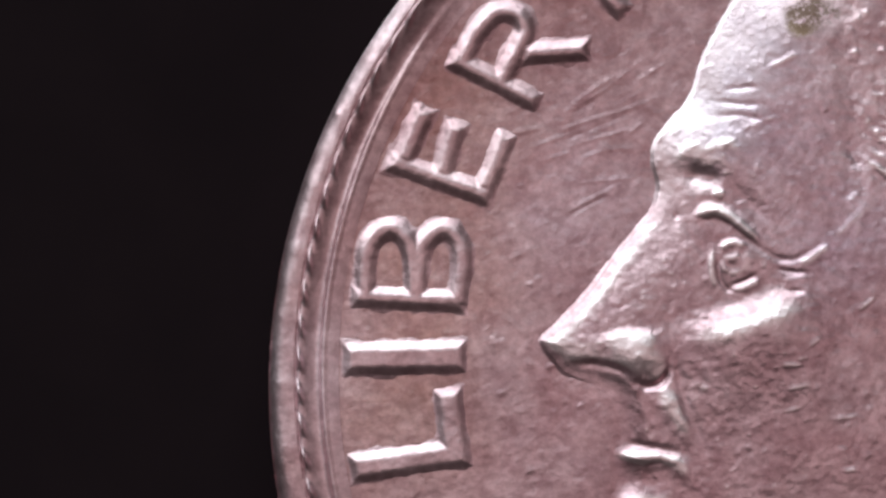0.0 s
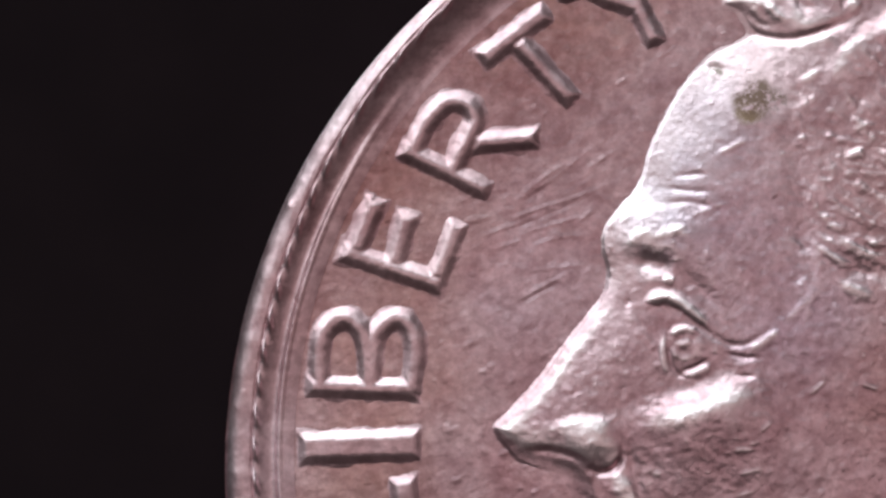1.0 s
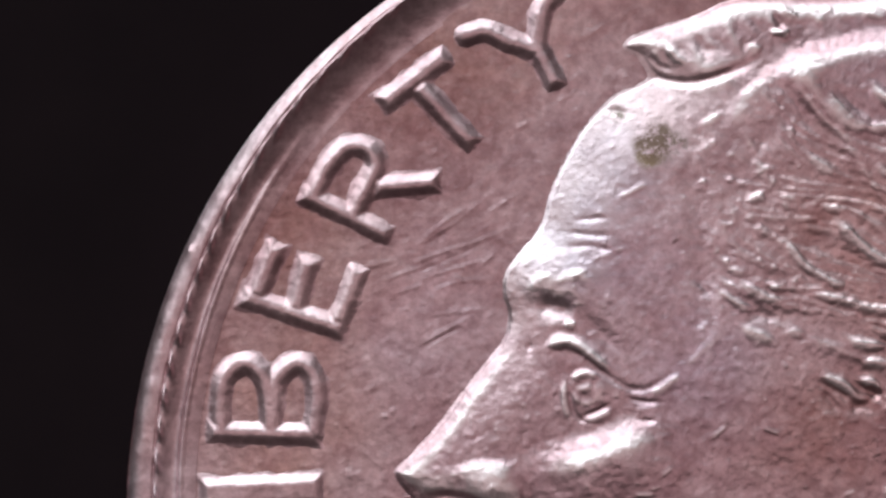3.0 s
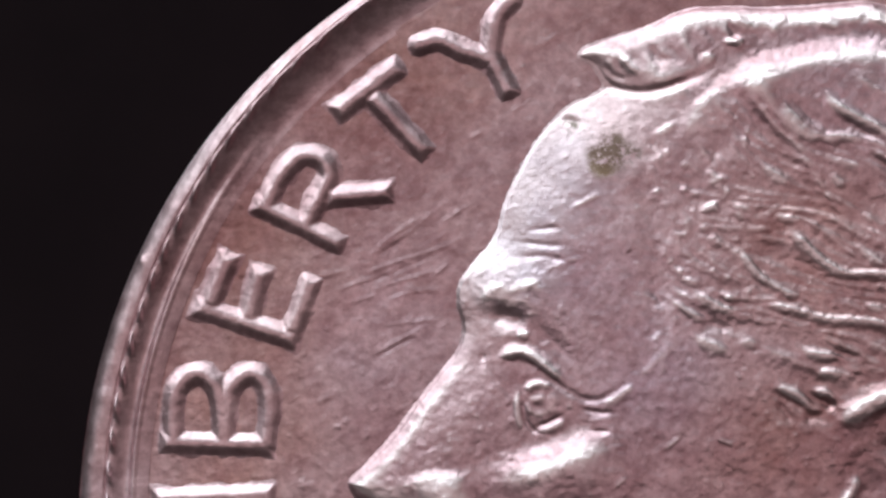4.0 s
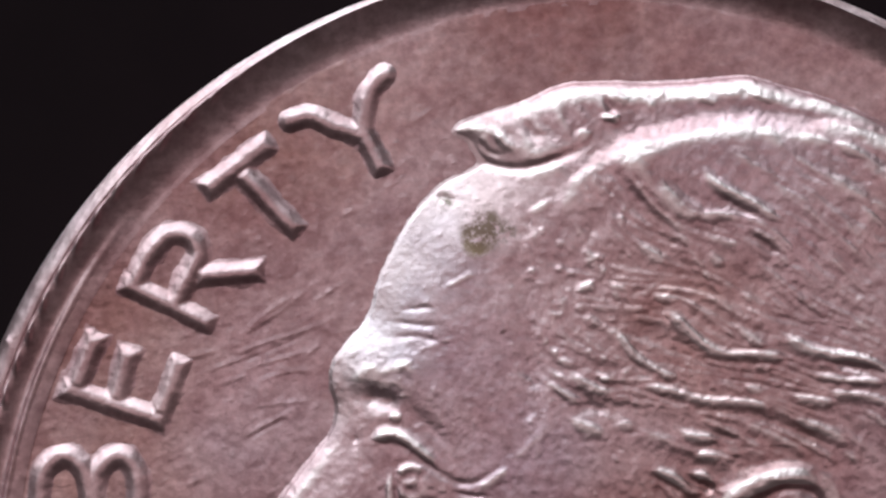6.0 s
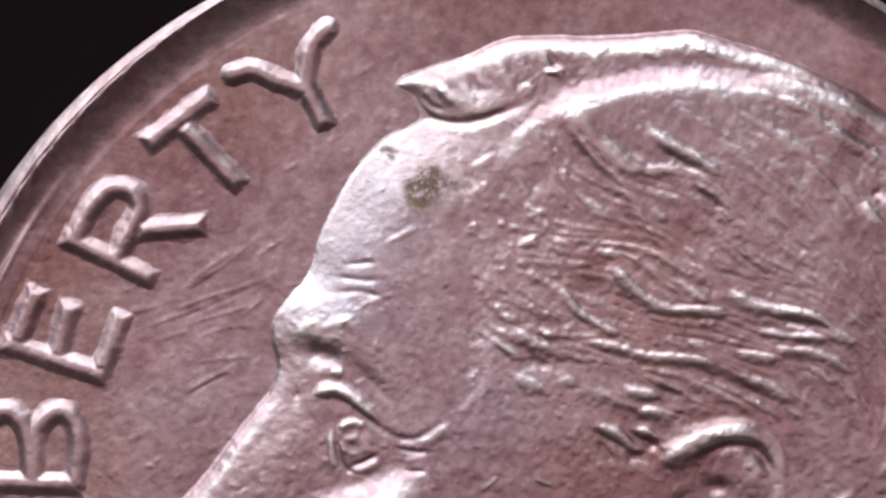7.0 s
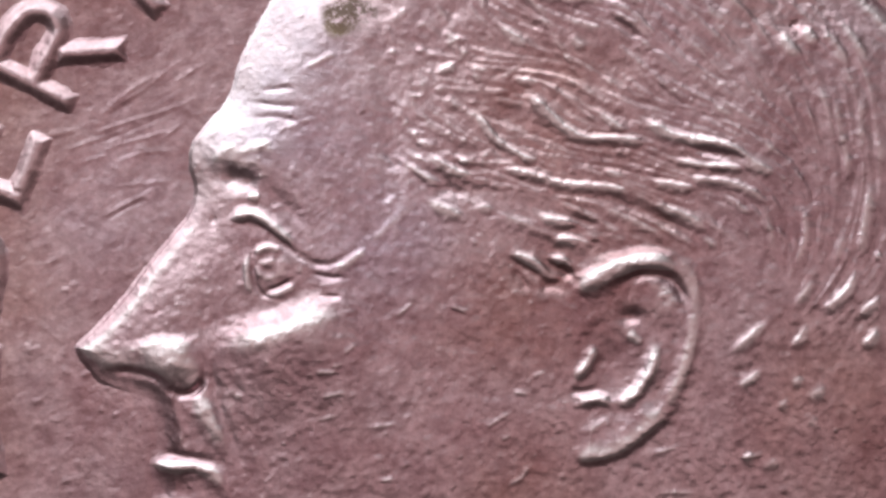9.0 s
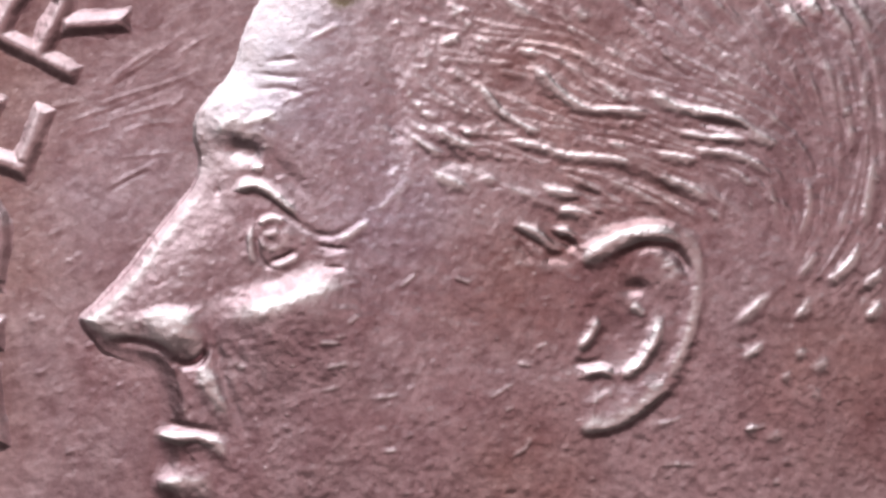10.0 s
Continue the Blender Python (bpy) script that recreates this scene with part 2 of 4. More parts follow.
    def bump(self, cx, cy, rx, ry, rise, turn=0):
        r = max(rx, ry)
        part = self.window(np.array([(cx, cy)]), r * 2.6)
        c, s = math.cos(radians(-turn)), math.sin(radians(-turn))
        u, v = self.x[part] - cx, self.y[part] - cy
        self.h[part] += rise * np.exp(-((u * c + v * s) / rx) ** 2 - ((v * c - u * s) / ry) ** 2)

    def rough(self, size, rise, seed, layers=3):
        """Uneven metal: smooth random lumps of some sizes."""
        rng = np.random.default_rng(seed)
        for k in range(layers):
            n = size / 2 ** k
            gx, gy = (self.xs - self.xs[0]) / n, (self.ys - self.ys[0]) / n
            lattice = rng.normal(size=(int(gy[-1]) + 3, int(gx[-1]) + 3))
            ix, iy = gx.astype(int), gy.astype(int)
            fx, fy = smooth(gx - ix)[None], smooth(gy - iy)[:, None]
            a, b = lattice[np.ix_(iy, ix)], lattice[np.ix_(iy, ix + 1)]
            c, d = lattice[np.ix_(iy + 1, ix)], lattice[np.ix_(iy + 1, ix + 1)]
            self.h += rise / 1.7 ** k * ((a * (1 - fx) + b * fx) * (1 - fy) + (c * (1 - fx) + d * fx) * fy)


def sheet(name, relief, keep, base, rubbed=None):
    """The kept part of a relief as a mesh, its heights counted from base. rubbed: how far touch has worn the tarnish off, place by place."""
    ny, nx = relief.x.shape
    cells = keep[:-1, :-1] | keep[1:, :-1] | keep[:-1, 1:] | keep[1:, 1:]
    number = np.arange(ny * nx).reshape(ny, nx)
    quads = np.stack([number[:-1, :-1], number[:-1, 1:], number[1:, 1:], number[1:, :-1]], -1)[cells]
    used, flat = np.unique(quads, return_inverse=True)
    co = np.stack([relief.x.ravel()[used], relief.y.ravel()[used], relief.h.ravel()[used] + base], -1) * MM
    me = raw_mesh(name, co, flat.reshape(-1, 4))
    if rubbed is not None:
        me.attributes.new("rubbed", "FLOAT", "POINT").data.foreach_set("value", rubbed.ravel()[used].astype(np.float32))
    return me


def raw_mesh(name, co, quads):
    me = bpy.data.meshes.new(name)
    me.vertices.add(len(co)), me.loops.add(quads.size), me.polygons.add(len(quads))
    me.vertices.foreach_set("co", np.asarray(co, np.float32).ravel())
    me.loops.foreach_set("vertex_index", quads.astype(np.int32).ravel())
    me.polygons.foreach_set("loop_start", np.arange(0, quads.size, 4, dtype=np.int32))
    me.polygons.foreach_set("use_smooth", np.ones(len(quads), bool))
    me.update(calc_edges=True)
    me.validate()
    return me


def part(name, me, material, parent, label=""):
    ob = new(name, me)
    ob.parent = parent
    me.materials.append(material)
    return tagged(ob, label)


# ---- the black cloth ----
def ground():
    grid = Relief(-400, -400, 400, 400, 8)
    grid.rough(60, 0.02, 5)
    grid.h -= grid.h.max()
    ob = new("ground", sheet("ground", grid, np.ones(grid.x.shape, bool), 0.0))
    ob.data.materials.append(CLOTH)
    tagged(ob, "matt black cloth spread under the coin", "cloth", kind="structure")


ground()

# ---- the coin ----
coin = tagged(new("coin"), "worn silver-coloured coin with raised portrait lying on black cloth", "coin")


def body_radius(angle):
    """How far the edge of the blank lies from the design's centre."""
    bx, by, r = BODY
    b = bx * np.cos(angle) + by * np.sin(angle)
    return b + np.sqrt(b * b + r * r - bx * bx - by * by)


def lathe(name, rings, height, turns=2360):
    """A ring round the design: rings(angle) and height(angle) give radius and height by step outwards."""
    angle = np.linspace(0, 2 * np.pi, turns, endpoint=False)
    r, z = rings(angle), height(angle)
    steps = r.shape[0]
    co = np.stack([r * np.cos(angle), r * np.sin(angle), z], -1).reshape(-1, 3) * MM
    i = np.arange(turns)
    quads = []
    for k in range(steps - 1):
        a, b = k * turns, (k + 1) * turns
        quads.append(np.stack([a + i, b + i, b + (i + 1) % turns, a + (i + 1) % turns], -1))
    return raw_mesh(name, co, np.concatenate(quads))


def basin(x, y):
    """The field rises very slightly towards the rim, most of all past the top of the head."""
    r = np.hypot(x, y)
    u = np.clip((-0.5 - y) / 2.0, 0, 1)
    swell = 0.12 * np.exp(-((x + 4.2 + 0.15 * u) ** 2 + (y + 0.5 + 2.0 * u) ** 2) / 0.5)
    return swell + 0.115 * (np.minimum(r, STRIKE) / STRIKE) ** 6 * (0.3 + 0.95 * smooth((y / (r + 1e-6) + 0.05) / 0.75))


def drop(angle):
    """How far the rounded shoulder falls from the rim to the reeded edge."""
    wide = body_radius(angle) - 8.70
    high = smooth((np.sin(angle) - 0.35) / 0.45)
    return np.minimum(0.19, 0.05 + 0.42 * wide) * (1 - high) + (0.01 + 0.6 * wide) * high


def raised_rim():
    inner = np.r_[np.linspace(STRIKE - 0.04, 8.60, 40), np.linspace(8.605, 8.70, 18)]
    flow = np.linspace(0, 1, 22)[1:]
    crest = inner[-1]

    def rings(angle):
        outer = crest + (body_radius(angle) - crest) * (1 - (1 - flow) ** 1.6)[:, None]
        return np.concatenate([np.repeat(inner[:, None], len(angle), 1), outer])

    def height(angle):
        r = inner[:, None]
        left = smooth((np.cos(angle - radians(192)) - 0.6) / 0.27)
        high = smooth((np.sin(angle) + 0.1) / 0.9)
        low = RIM * (0.15 * smooth((r - STRIKE) / 0.2) + 0.30 * np.clip((r - STRIKE) / 0.5, 0, 1))
        z = low * (1 - high) + RIM * 1.45 * np.clip((r - STRIKE) / 0.54, 0, 1) ** 1.6 * high
        # on this side a fine raised line runs inside the beads
        line = 0.05 * smooth((r - 7.98) / 0.27) * (1 - smooth((r - 8.255) / 0.10)) + 0.046 * np.exp(-((r - 8.31) / 0.045) ** 2) + RIM * 0.5 * smooth((r - 8.39) / 0.24)
        z = basin(r * np.cos(angle), r * np.sin(angle)) + z * (1 - left) + line * left - 0.5 * high * np.maximum(r - 8.655, 0)
        beaded = smooth((np.cos(angle - radians(178)) - 0.5) / 0.3)
        teeth = (0.5 + 0.5 * np.cos(118 * angle + 25 * (r - 8.62) + 0.6)) ** 2
        z = z + beaded * (0.066 * teeth * np.exp(-((r - 8.62) / 0.048) ** 2) - 0.03 * np.exp(-((r - 8.672) / 0.018) ** 2))
        dents = 0.006 * np.sin(17 * angle + 1) * np.sin(41 * angle) * smooth((r - 8.3) / 0.2)
        z = z + dents
        out = 1 - (1 - flow[:, None]) ** 1.6
        fall = z[-1] - drop(angle) * out ** (1.1 + 2.9 * (1 - high))
        # knocks along the shoulder
        fall = fall + 0.005 * np.sin(out * 9 + 23 * angle) * np.sin(61 * angle + 4 * out) * (1 - out) + 0.002 * np.sin(190 * angle + 9 * np.sin(31 * angle)) * out * (1 - out)
        fall = fall + 0.03 * np.exp(-((out - 0.7) / 0.2) ** 2 - ((angle - 2.738) / 0.008) ** 2)
        return FIELD + np.concatenate([z, fall])


    part("rim", lathe("rim", rings, height), RIM_METAL, coin, "raised rim with a row of small beads")


def reeded_edge():
    down = np.linspace(1, 0, 10)

    def rings(angle):
        groove = 0.035 * (0.5 - 0.5 * np.cos(118 * angle + 0.6))
        tuck = np.r_[np.zeros(8), 0.04, 0.14]
        return body_radius(angle)[None] - tuck[:, None] - groove[None] * np.r_[0, 0.6, np.ones(6), 0.5, 0][:, None]

    part("reeded_edge", lathe("reeded_edge", rings, lambda angle: down[:, None] * (FIELD + 0.16 - drop(angle))[None]), METAL, coin, "vertically reeded outer edge")


def plain_field():
    plain = Relief(-8.2, -8.2, 8.2, 8.2, 0.05, (-8.2, -3.2, -1.5, 8.2, 0.018))
    plain.rough(1.6, 0.004, 11, 2)
    plain.rough(0.25, 0.0019, 12, 2)
    plain.rough(0.075, 0.0011, 13, 1)
    plain.ridge([(-4.97, 3.58), (-4.59, 3.80), (-4.42, 3.90), (-3.81, 4.39)], 0.031, 0.006)
    plain.ridge([(-5.20, 3.18), (-4.82, 3.39), (-4.05, 3.64), (-3.65, 3.81)], 0.031, 0.006)
    plain.ridge([(-4.89, 3.10), (-4.10, 3.33)], 0.031, 0.006)
    plain.ridge([(-5.45, 3.06), (-4.88, 3.27)], 0.031, 0.006)
    plain.ridge([(-5.35, 2.87), (-4.87, 3.01)], 0.031, 0.006)
    plain.ridge([(-4.99, 2.14), (-4.63, 2.33), (-4.28, 2.52)], 0.031, 0.006)
    plain.ridge([(-5.76, 0.68), (-5.48, 0.43)], 0.031, 0.006)
    plain.ridge([(-4.84, 2.56), (-4.42, 2.62), (-3.95, 2.67)], 0.031, 0.006)
    plain.ridge([(-4.81, 2.89), (-4.35, 3.05), (-4.04, 3.07)], 0.031, 0.006)
    plain.ridge([(-4.19, 3.21), (-3.81, 3.48)], 0.031, 0.006)
    plain.ridge([(-4.05, 3.98), (-3.52, 4.30)], 0.031, 0.006)
    plain.ridge([(-4.93, 3.52), (-4.51, 3.76)], 0.031, -0.006)
    plain.ridge([(-5.12, 3.12), (-4.05, 3.57)], 0.031, -0.006)
    plain.ridge([(-4.95, 2.10), (-4.28, 2.46)], 0.031, -0.006)
    plain.ridge([(-2.66, 6.46), (-2.32, 6.68)], 0.039, 0.008)
    plain.ridge([(-3.59, 5.18), (-3.40, 5.30)], 0.039, 0.008)
    plain.ridge([(-5.96, 0.31), (-5.71, 0.36)], 0.039, 0.008)
    plain.ridge([(-5.73, 1.49), (-5.53, 1.58)], 0.039, 0.008)
    plain.ridge([(-5.37, 1.18), (-5.25, 1.26)], 0.039, 0.008)
    plain.ridge([(-5.49, 1.17), (-5.37, 1.14)], 0.039, 0.008)
    plain.ridge([(-5.76, 3.23), (-5.29, 3.35)], 0.039, 0.008)
    plain.ridge([(-4.90, 3.64), (-4.59, 3.88), (-4.19, 4.13)], 0.039, 0.008)
    plain.ridge([(-5.47, 0.07), (-5.31, -0.01)], 0.039, 0.008)
    plain.ridge([(-5.44, -1.44), (-5.32, -1.47)], 0.039, 0.008)
    plain.ridge([(-5.86, -0.42), (-5.70, -0.33)], 0.039, 0.008)
    plain.ridge([(-5.95, 0.45), (-5.87, 0.22)], 0.039, 0.008)
    plain.ridge([(-4.99, 0.07), (-5.23, -0.05)], 0.039, 0.008)
    plain.flecks(700, (-7.9, -2.6, -2.0, 6.8), 0.045, 0.024, 0.0042, 0, 32)
    plain.flecks(900, (-7.9, -2.6, -2.0, 6.0), 0.15, 0.026, 0.0026, 28, 31)
    r = np.hypot(plain.x, plain.y)
    plain.h += basin(plain.x, plain.y)
    part("field", sheet("field", plain, r < STRIKE + 0.02, FIELD), FIELD_METAL, coin, "scratched plain field of the coin")


def portrait():
    """The profile head, facing left: one plain relief."""
    face = Relief(-5.6, -7.0, 6.9, 7.2, 0.05, (-5.6, -2.3, 6.0, 7.2, 0.016))
    profile = [(-2.07, 6.34), (-1.86, 6.22), (-1.76, 6.04), (-1.73, 5.90), (-1.93, 5.80), (-2.16, 5.69), (-2.33, 5.56), (-2.49, 5.40), (-2.63, 5.24), (-2.78, 5.02), (-2.93, 4.73), (-3.05, 4.48), (-3.16, 4.21), (-3.24, 3.88), (-3.39, 3.65), (-3.58, 3.43), (-3.72, 3.25), (-3.79, 3.06), (-3.78, 2.83), (-3.71, 2.60), (-3.73, 2.40), (-3.80, 2.21), (-3.95, 2.01), (-4.13, 1.78), (-4.34, 1.50), (-4.56, 1.18), (-4.78, 0.91), (-5.05, 0.63), (-5.23, 0.46), (-5.30, 0.36), (-5.23, 0.20), (-5.14, 0.08)]
    lips = [(-4.98, -0.10), (-4.72, -0.21), (-4.45, -0.29), (-4.33, -0.37), (-4.27, -0.55), (-4.22, -0.78), (-4.19, -0.97), (-4.27, -1.06), (-4.32, -1.18), (-4.28, -1.33), (-4.26, -1.45), (-4.29, -1.61), (-4.35, -1.78), (-4.33, -1.98), (-4.20, -2.17), (-4.17, -2.35), (-4.27, -2.60), (-4.27, -2.91), (-4.05, -3.25), (-3.62, -3.50), (-2.92, -3.66), (-2.22, -3.96)]
    neck = [(-2.3, -4.3), (-2.1, -5.6), (-2.9, -6.3), (-0.5, -6.75), (2.6, -6.5), (5.0, -5.3)]
    nape = [(6.54, 2.22), (6.60, 1.45), (6.58, 0.67), (6.46, -0.10), (6.39, -0.88), (6.48, -1.65), (6.73, -2.81)]
    crown = [(-1.98, 6.47), (-1.63, 6.62), (-1.32, 6.71), (-1.07, 6.81), (-0.70, 6.99), (-0.31, 7.06), (0.15, 7.07), (0.54, 7.05), (0.85, 7.06), (1.24, 7.08), (1.63, 7.13), (1.99, 7.14), (2.40, 7.03), (2.79, 6.91), (3.18, 6.78), (3.57, 6.62), (3.89, 6.46), (4.20, 6.30), (4.53, 6.10), (4.97, 5.83)]
    back = [(5.95, 4.9), (6.45, 4.0)]
    loop = spline(profile + lips + neck + nape[::-1] + back[::-1] + crown[::-1], 5, closed=True)
    d, _ = along(face.x, face.y, np.r_[loop, loop[:1]])
    within = inside(face.x, face.y, loop)
    beyond = np.where(within, 0, d)
    d = np.where(within, d, 0)
    # the forehead slopes down to the field, the rest keeps a narrow edge
    far, _ = along(face.x, face.y, spline(profile[4:17]))
    broad = np.exp(-(far / 1.3) ** 2)
    mild = np.exp(-(along(face.x, face.y, spline(lips[3:15]))[0] / 0.6) ** 2)
    edge = 1 - 0.4 * mild
    hairline = along(face.x, face.y, spline(crown, 5))[0]
    hair = np.exp(-(hairline / 0.6) ** 2)
    narrow = (0.075 * smooth(d / (0.23 + 0.4 * mild)) + 0.055 * smooth(d / 0.9)) * edge * (1 - hair) + 0.16 * (1 - (1 - np.minimum(d / 0.32, 1)) ** 1.7) * hair
    face.h = narrow * (1 - broad) + 0.255 * (1 - (1 - np.minimum(d / 1.4, 1)) ** 1.5) * broad + 0.08 * smooth(d / 3.0)
    # the hair swells up from the crown
    top = hairline
    face.h += np.where(within, 0.10 * smooth(top / 1.6) * np.exp(-(top / 4.5) ** 2), 0) * (1 - broad)
    # brow, socket and eye
    face.bump(-3.07, 3.21, 0.58, 0.28, 0.040, 20)
    face.ridge([(-3.33, 2.73),(-3.06, 2.68),(-2.76, 2.63)], 0.13, -0.060)
    face.ridge([(-2.75, 2.56),(-2.48, 2.39),(-2.16, 2.07)], 0.13, -0.030)
    face.lock([(-2.93, 2.48),(-2.76, 2.45)], 0.045, 0.022, 0.07)
    face.ridge([(-3.38, 2.95), (-3.27, 3.13), (-2.95, 3.07), (-2.57, 3.27)], 0.06, 0.012)
    face.bump(-3.34, 2.97, 0.14, 0.09, 0.015, 0)
    # upper lid and the fold that runs on from it
    face.lock([(-3.18, 2.11),(-3.09, 2.18),(-2.89, 2.23),(-2.68, 2.14),(-2.51, 2.00),(-2.27, 1.81)], 0.070, 0.048, 0.085)
    face.ridge([(-3.08, 2.09),(-2.85, 2.09),(-2.66, 2.01),(-2.47, 1.87),(-2.27, 1.70),(-2.08, 1.60),(-1.85, 1.56),(-1.66, 1.62),(-1.43, 1.75)], 0.045, -0.018)
    face.lock([(-1.75, 1.50),(-1.54, 1.61),(-1.31, 1.79)], 0.05, 0.018, 0.09)
    face.ridge([(-1.31, 1.81),(-0.97, 2.12),(-0.67, 2.39)], 0.06, 0.012)
    # eyeball, iris and lower lid
    face.bump(*(-2.57, 1.49), 0.36, 0.29, 0.036, 0)
    iris = [(-2.62 + 0.20 * math.cos(k * 0.7), 1.58 + 0.22 * math.sin(k * 0.7)) for k in range(10)]
    face.ridge(iris, 0.040, 0.011)
    face.lock([(-2.84, 1.71),(-2.66, 1.77),(-2.46, 1.74)], 0.05, 0.020, 0.07)
    face.bump(*(-2.62, 1.45), 0.11, 0.09, -0.013, 0)
    face.lock([(-2.79, 1.57),(-2.52, 1.59)], 0.045, 0.010, 0.06)
    face.ridge([(-2.91, 1.71),(-2.93, 1.52),(-2.91, 1.29),(-2.83, 1.09)], 0.045, 0.026)
    face.ridge([(-2.82, 1.68),(-2.83, 1.45),(-2.79, 1.25),(-2.68, 1.12),(-2.45, 1.06)], 0.030, -0.020)
    face.ridge([(-2.68, 1.17),(-2.49, 1.25),(-2.30, 1.34)], 0.030, -0.022)
    face.lock([(-2.69, 1.09),(-2.49, 1.15),(-2.25, 1.28)], 0.045, 0.024, 0.10)
    face.ridge([(-2.07, 1.44),(-1.81, 1.39),(-1.56, 1.39)], 0.031, -0.022)
    face.ridge([(-1.97, 1.14),(-1.63, 1.12)], 0.031, -0.022)
    face.ridge([(-2.15, 1.30),(-1.84, 1.29),(-1.54, 1.32)], 0.047, 0.010)
    face.ridge([(-3.39, 2.20),(-3.42, 2.07)], 0.040, -0.016)
    face.ridge([(-3.27, 1.97),(-3.15, 1.70)], 0.035, -0.012)
    # cheek and jaw
    face.bump(-2.17, 0.07, 1.43, 0.81, 0.030, -12)
    face.step([(-1.30, 1.28), (-1.62, 1.14), (-2.11, 0.96), (-2.68, 0.74), (-3.20, 0.60), (-3.65, 0.53)], 0.52, 0.16, 1.15, 0.42)
    face.bump(-1.2, 1.2, 3.0, 2.6, 0.06, 0)
    face.bump(-2.0, -2.1, 2.0, 1.7, 0.11, 0)
    face.bump(4.6, 0.7, 2.2, 2.4, 0.07, 0)
    face.bump(3.6, 4.0, 2.2, 1.7, 0.05, 0)
    face.bump(-0.72, -1.22, 2.33, 1.09, 0.030, 0)
    face.ridge([(-3.60, 1.13), (-3.47, 0.74), (-3.44, 0.43)], 0.124, -0.012)
    # nose
    face.bump(-4.00, 0.81, 1.01, 0.47, 0.040, -48)
    face.bump(-3.92, 0.15, 0.40, 0.29, 0.085, 0)
    face.ridge([(-3.62, 0.49),(-3.49, 0.21),(-3.45, -0.12)], 0.06, 0.016)
    face.ridge([(-3.94, -0.19),(-3.77, -0.24),(-3.58, -0.18),(-3.47, -0.01)], 0.055, -0.042)
    face.ridge([(-4.81, 0.06),(-4.62, 0.06),(-4.38, 0.04),(-4.12, -0.04),(-3.96, -0.19)], 0.066, -0.044)
    face.ridge([(-4.46, 0.51), (-4.08, 0.59), (-3.65, 0.56)], 0.047, -0.012)
    face.ridge([(-4.23, 0.81), (-4.08, 0.90)], 0.031, -0.012)
    face.lock([(-4.40, 0.31),(-4.11, 0.42),(-3.80, 0.45),(-3.61, 0.37)], 0.10, 0.022, 0.20)
    face.bump(-3.85, 0.27, 0.30, 0.26, 0.030, 0)
    face.ridge([(-3.60, 0.42),(-3.50, 0.21),(-3.49, -0.02),(-3.62, -0.20),(-3.83, -0.28)], 0.050, -0.032)
    # mouth
    face.bump(*(-3.93, -0.65), 0.34, 0.40, -0.028, 0)
    face.ridge([(-3.50, 0.39), (-3.36, -0.03), (-3.22, -0.57), (-2.94, -1.10)], 0.078, -0.030)
    face.ridge([(-3.61, -0.27), (-3.39, -0.58), (-3.16, -0.94)], 0.140, 0.034)
    face.bump(-3.01, -0.24, 0.07, 0.05, 0.014, 0)
    face.ridge([(-4.14, -1.00), (-3.71, -1.09), (-3.24, -1.15)], 0.062, -0.038)
    face.ridge([(-4.26, -1.24), (-3.94, -1.22), (-3.44, -1.24), (-3.16, -1.53)], 0.101, 0.042)
    face.ridge([(-3.78, -1.32), (-3.51, -1.28)], 0.031, -0.012)
    face.bump(-3.93, -1.61, 0.31, 0.22, -0.030, 0)
    face.bump(-3.75, -0.65, 0.47, 0.35, 0.020, 0)
    face.ridge([(-4.25, -1.94), (-3.80, -1.81), (-3.26, -2.00)], 0.171, 0.020)
    face.ridge([(-4.25, -2.21), (-3.72, -2.24), (-3.26, -2.27)], 0.155, -0.040)
    face.bump(-3.63, -2.82, 0.70, 0.54, 0.060, 0)
    # forehead
    face.ridge([(-2.75, 3.91), (-2.50, 3.94), (-2.30, 3.95)], 0.039, -0.016)
    face.ridge([(-2.92, 3.75), (-2.50, 3.70), (-2.21, 3.70)], 0.039, -0.016)
    face.ridge([(-2.98, 3.53), (-2.50, 3.54), (-2.15, 3.43)], 0.039, -0.014)
    face.ridge([(-2.50, 3.37), (-2.03, 3.55)], 0.039, 0.010)
    face.ridge([(-3.42, 2.95), (-3.26, 3.07), (-3.03, 2.92)], 0.070, 0.014)
    face.ridge([(-3.11, 3.06), (-2.80, 3.14), (-2.49, 3.02)], 0.054, 0.008)
    face.ridge([(-2.20, 4.21), (-1.78, 4.41)], 0.039, 0.014)
    face.bump(-1.03, 3.88, 0.17, 1.16, -0.020, -6)
    face.bump(-0.94, 2.95, 0.23, 0.47, -0.020, 0)
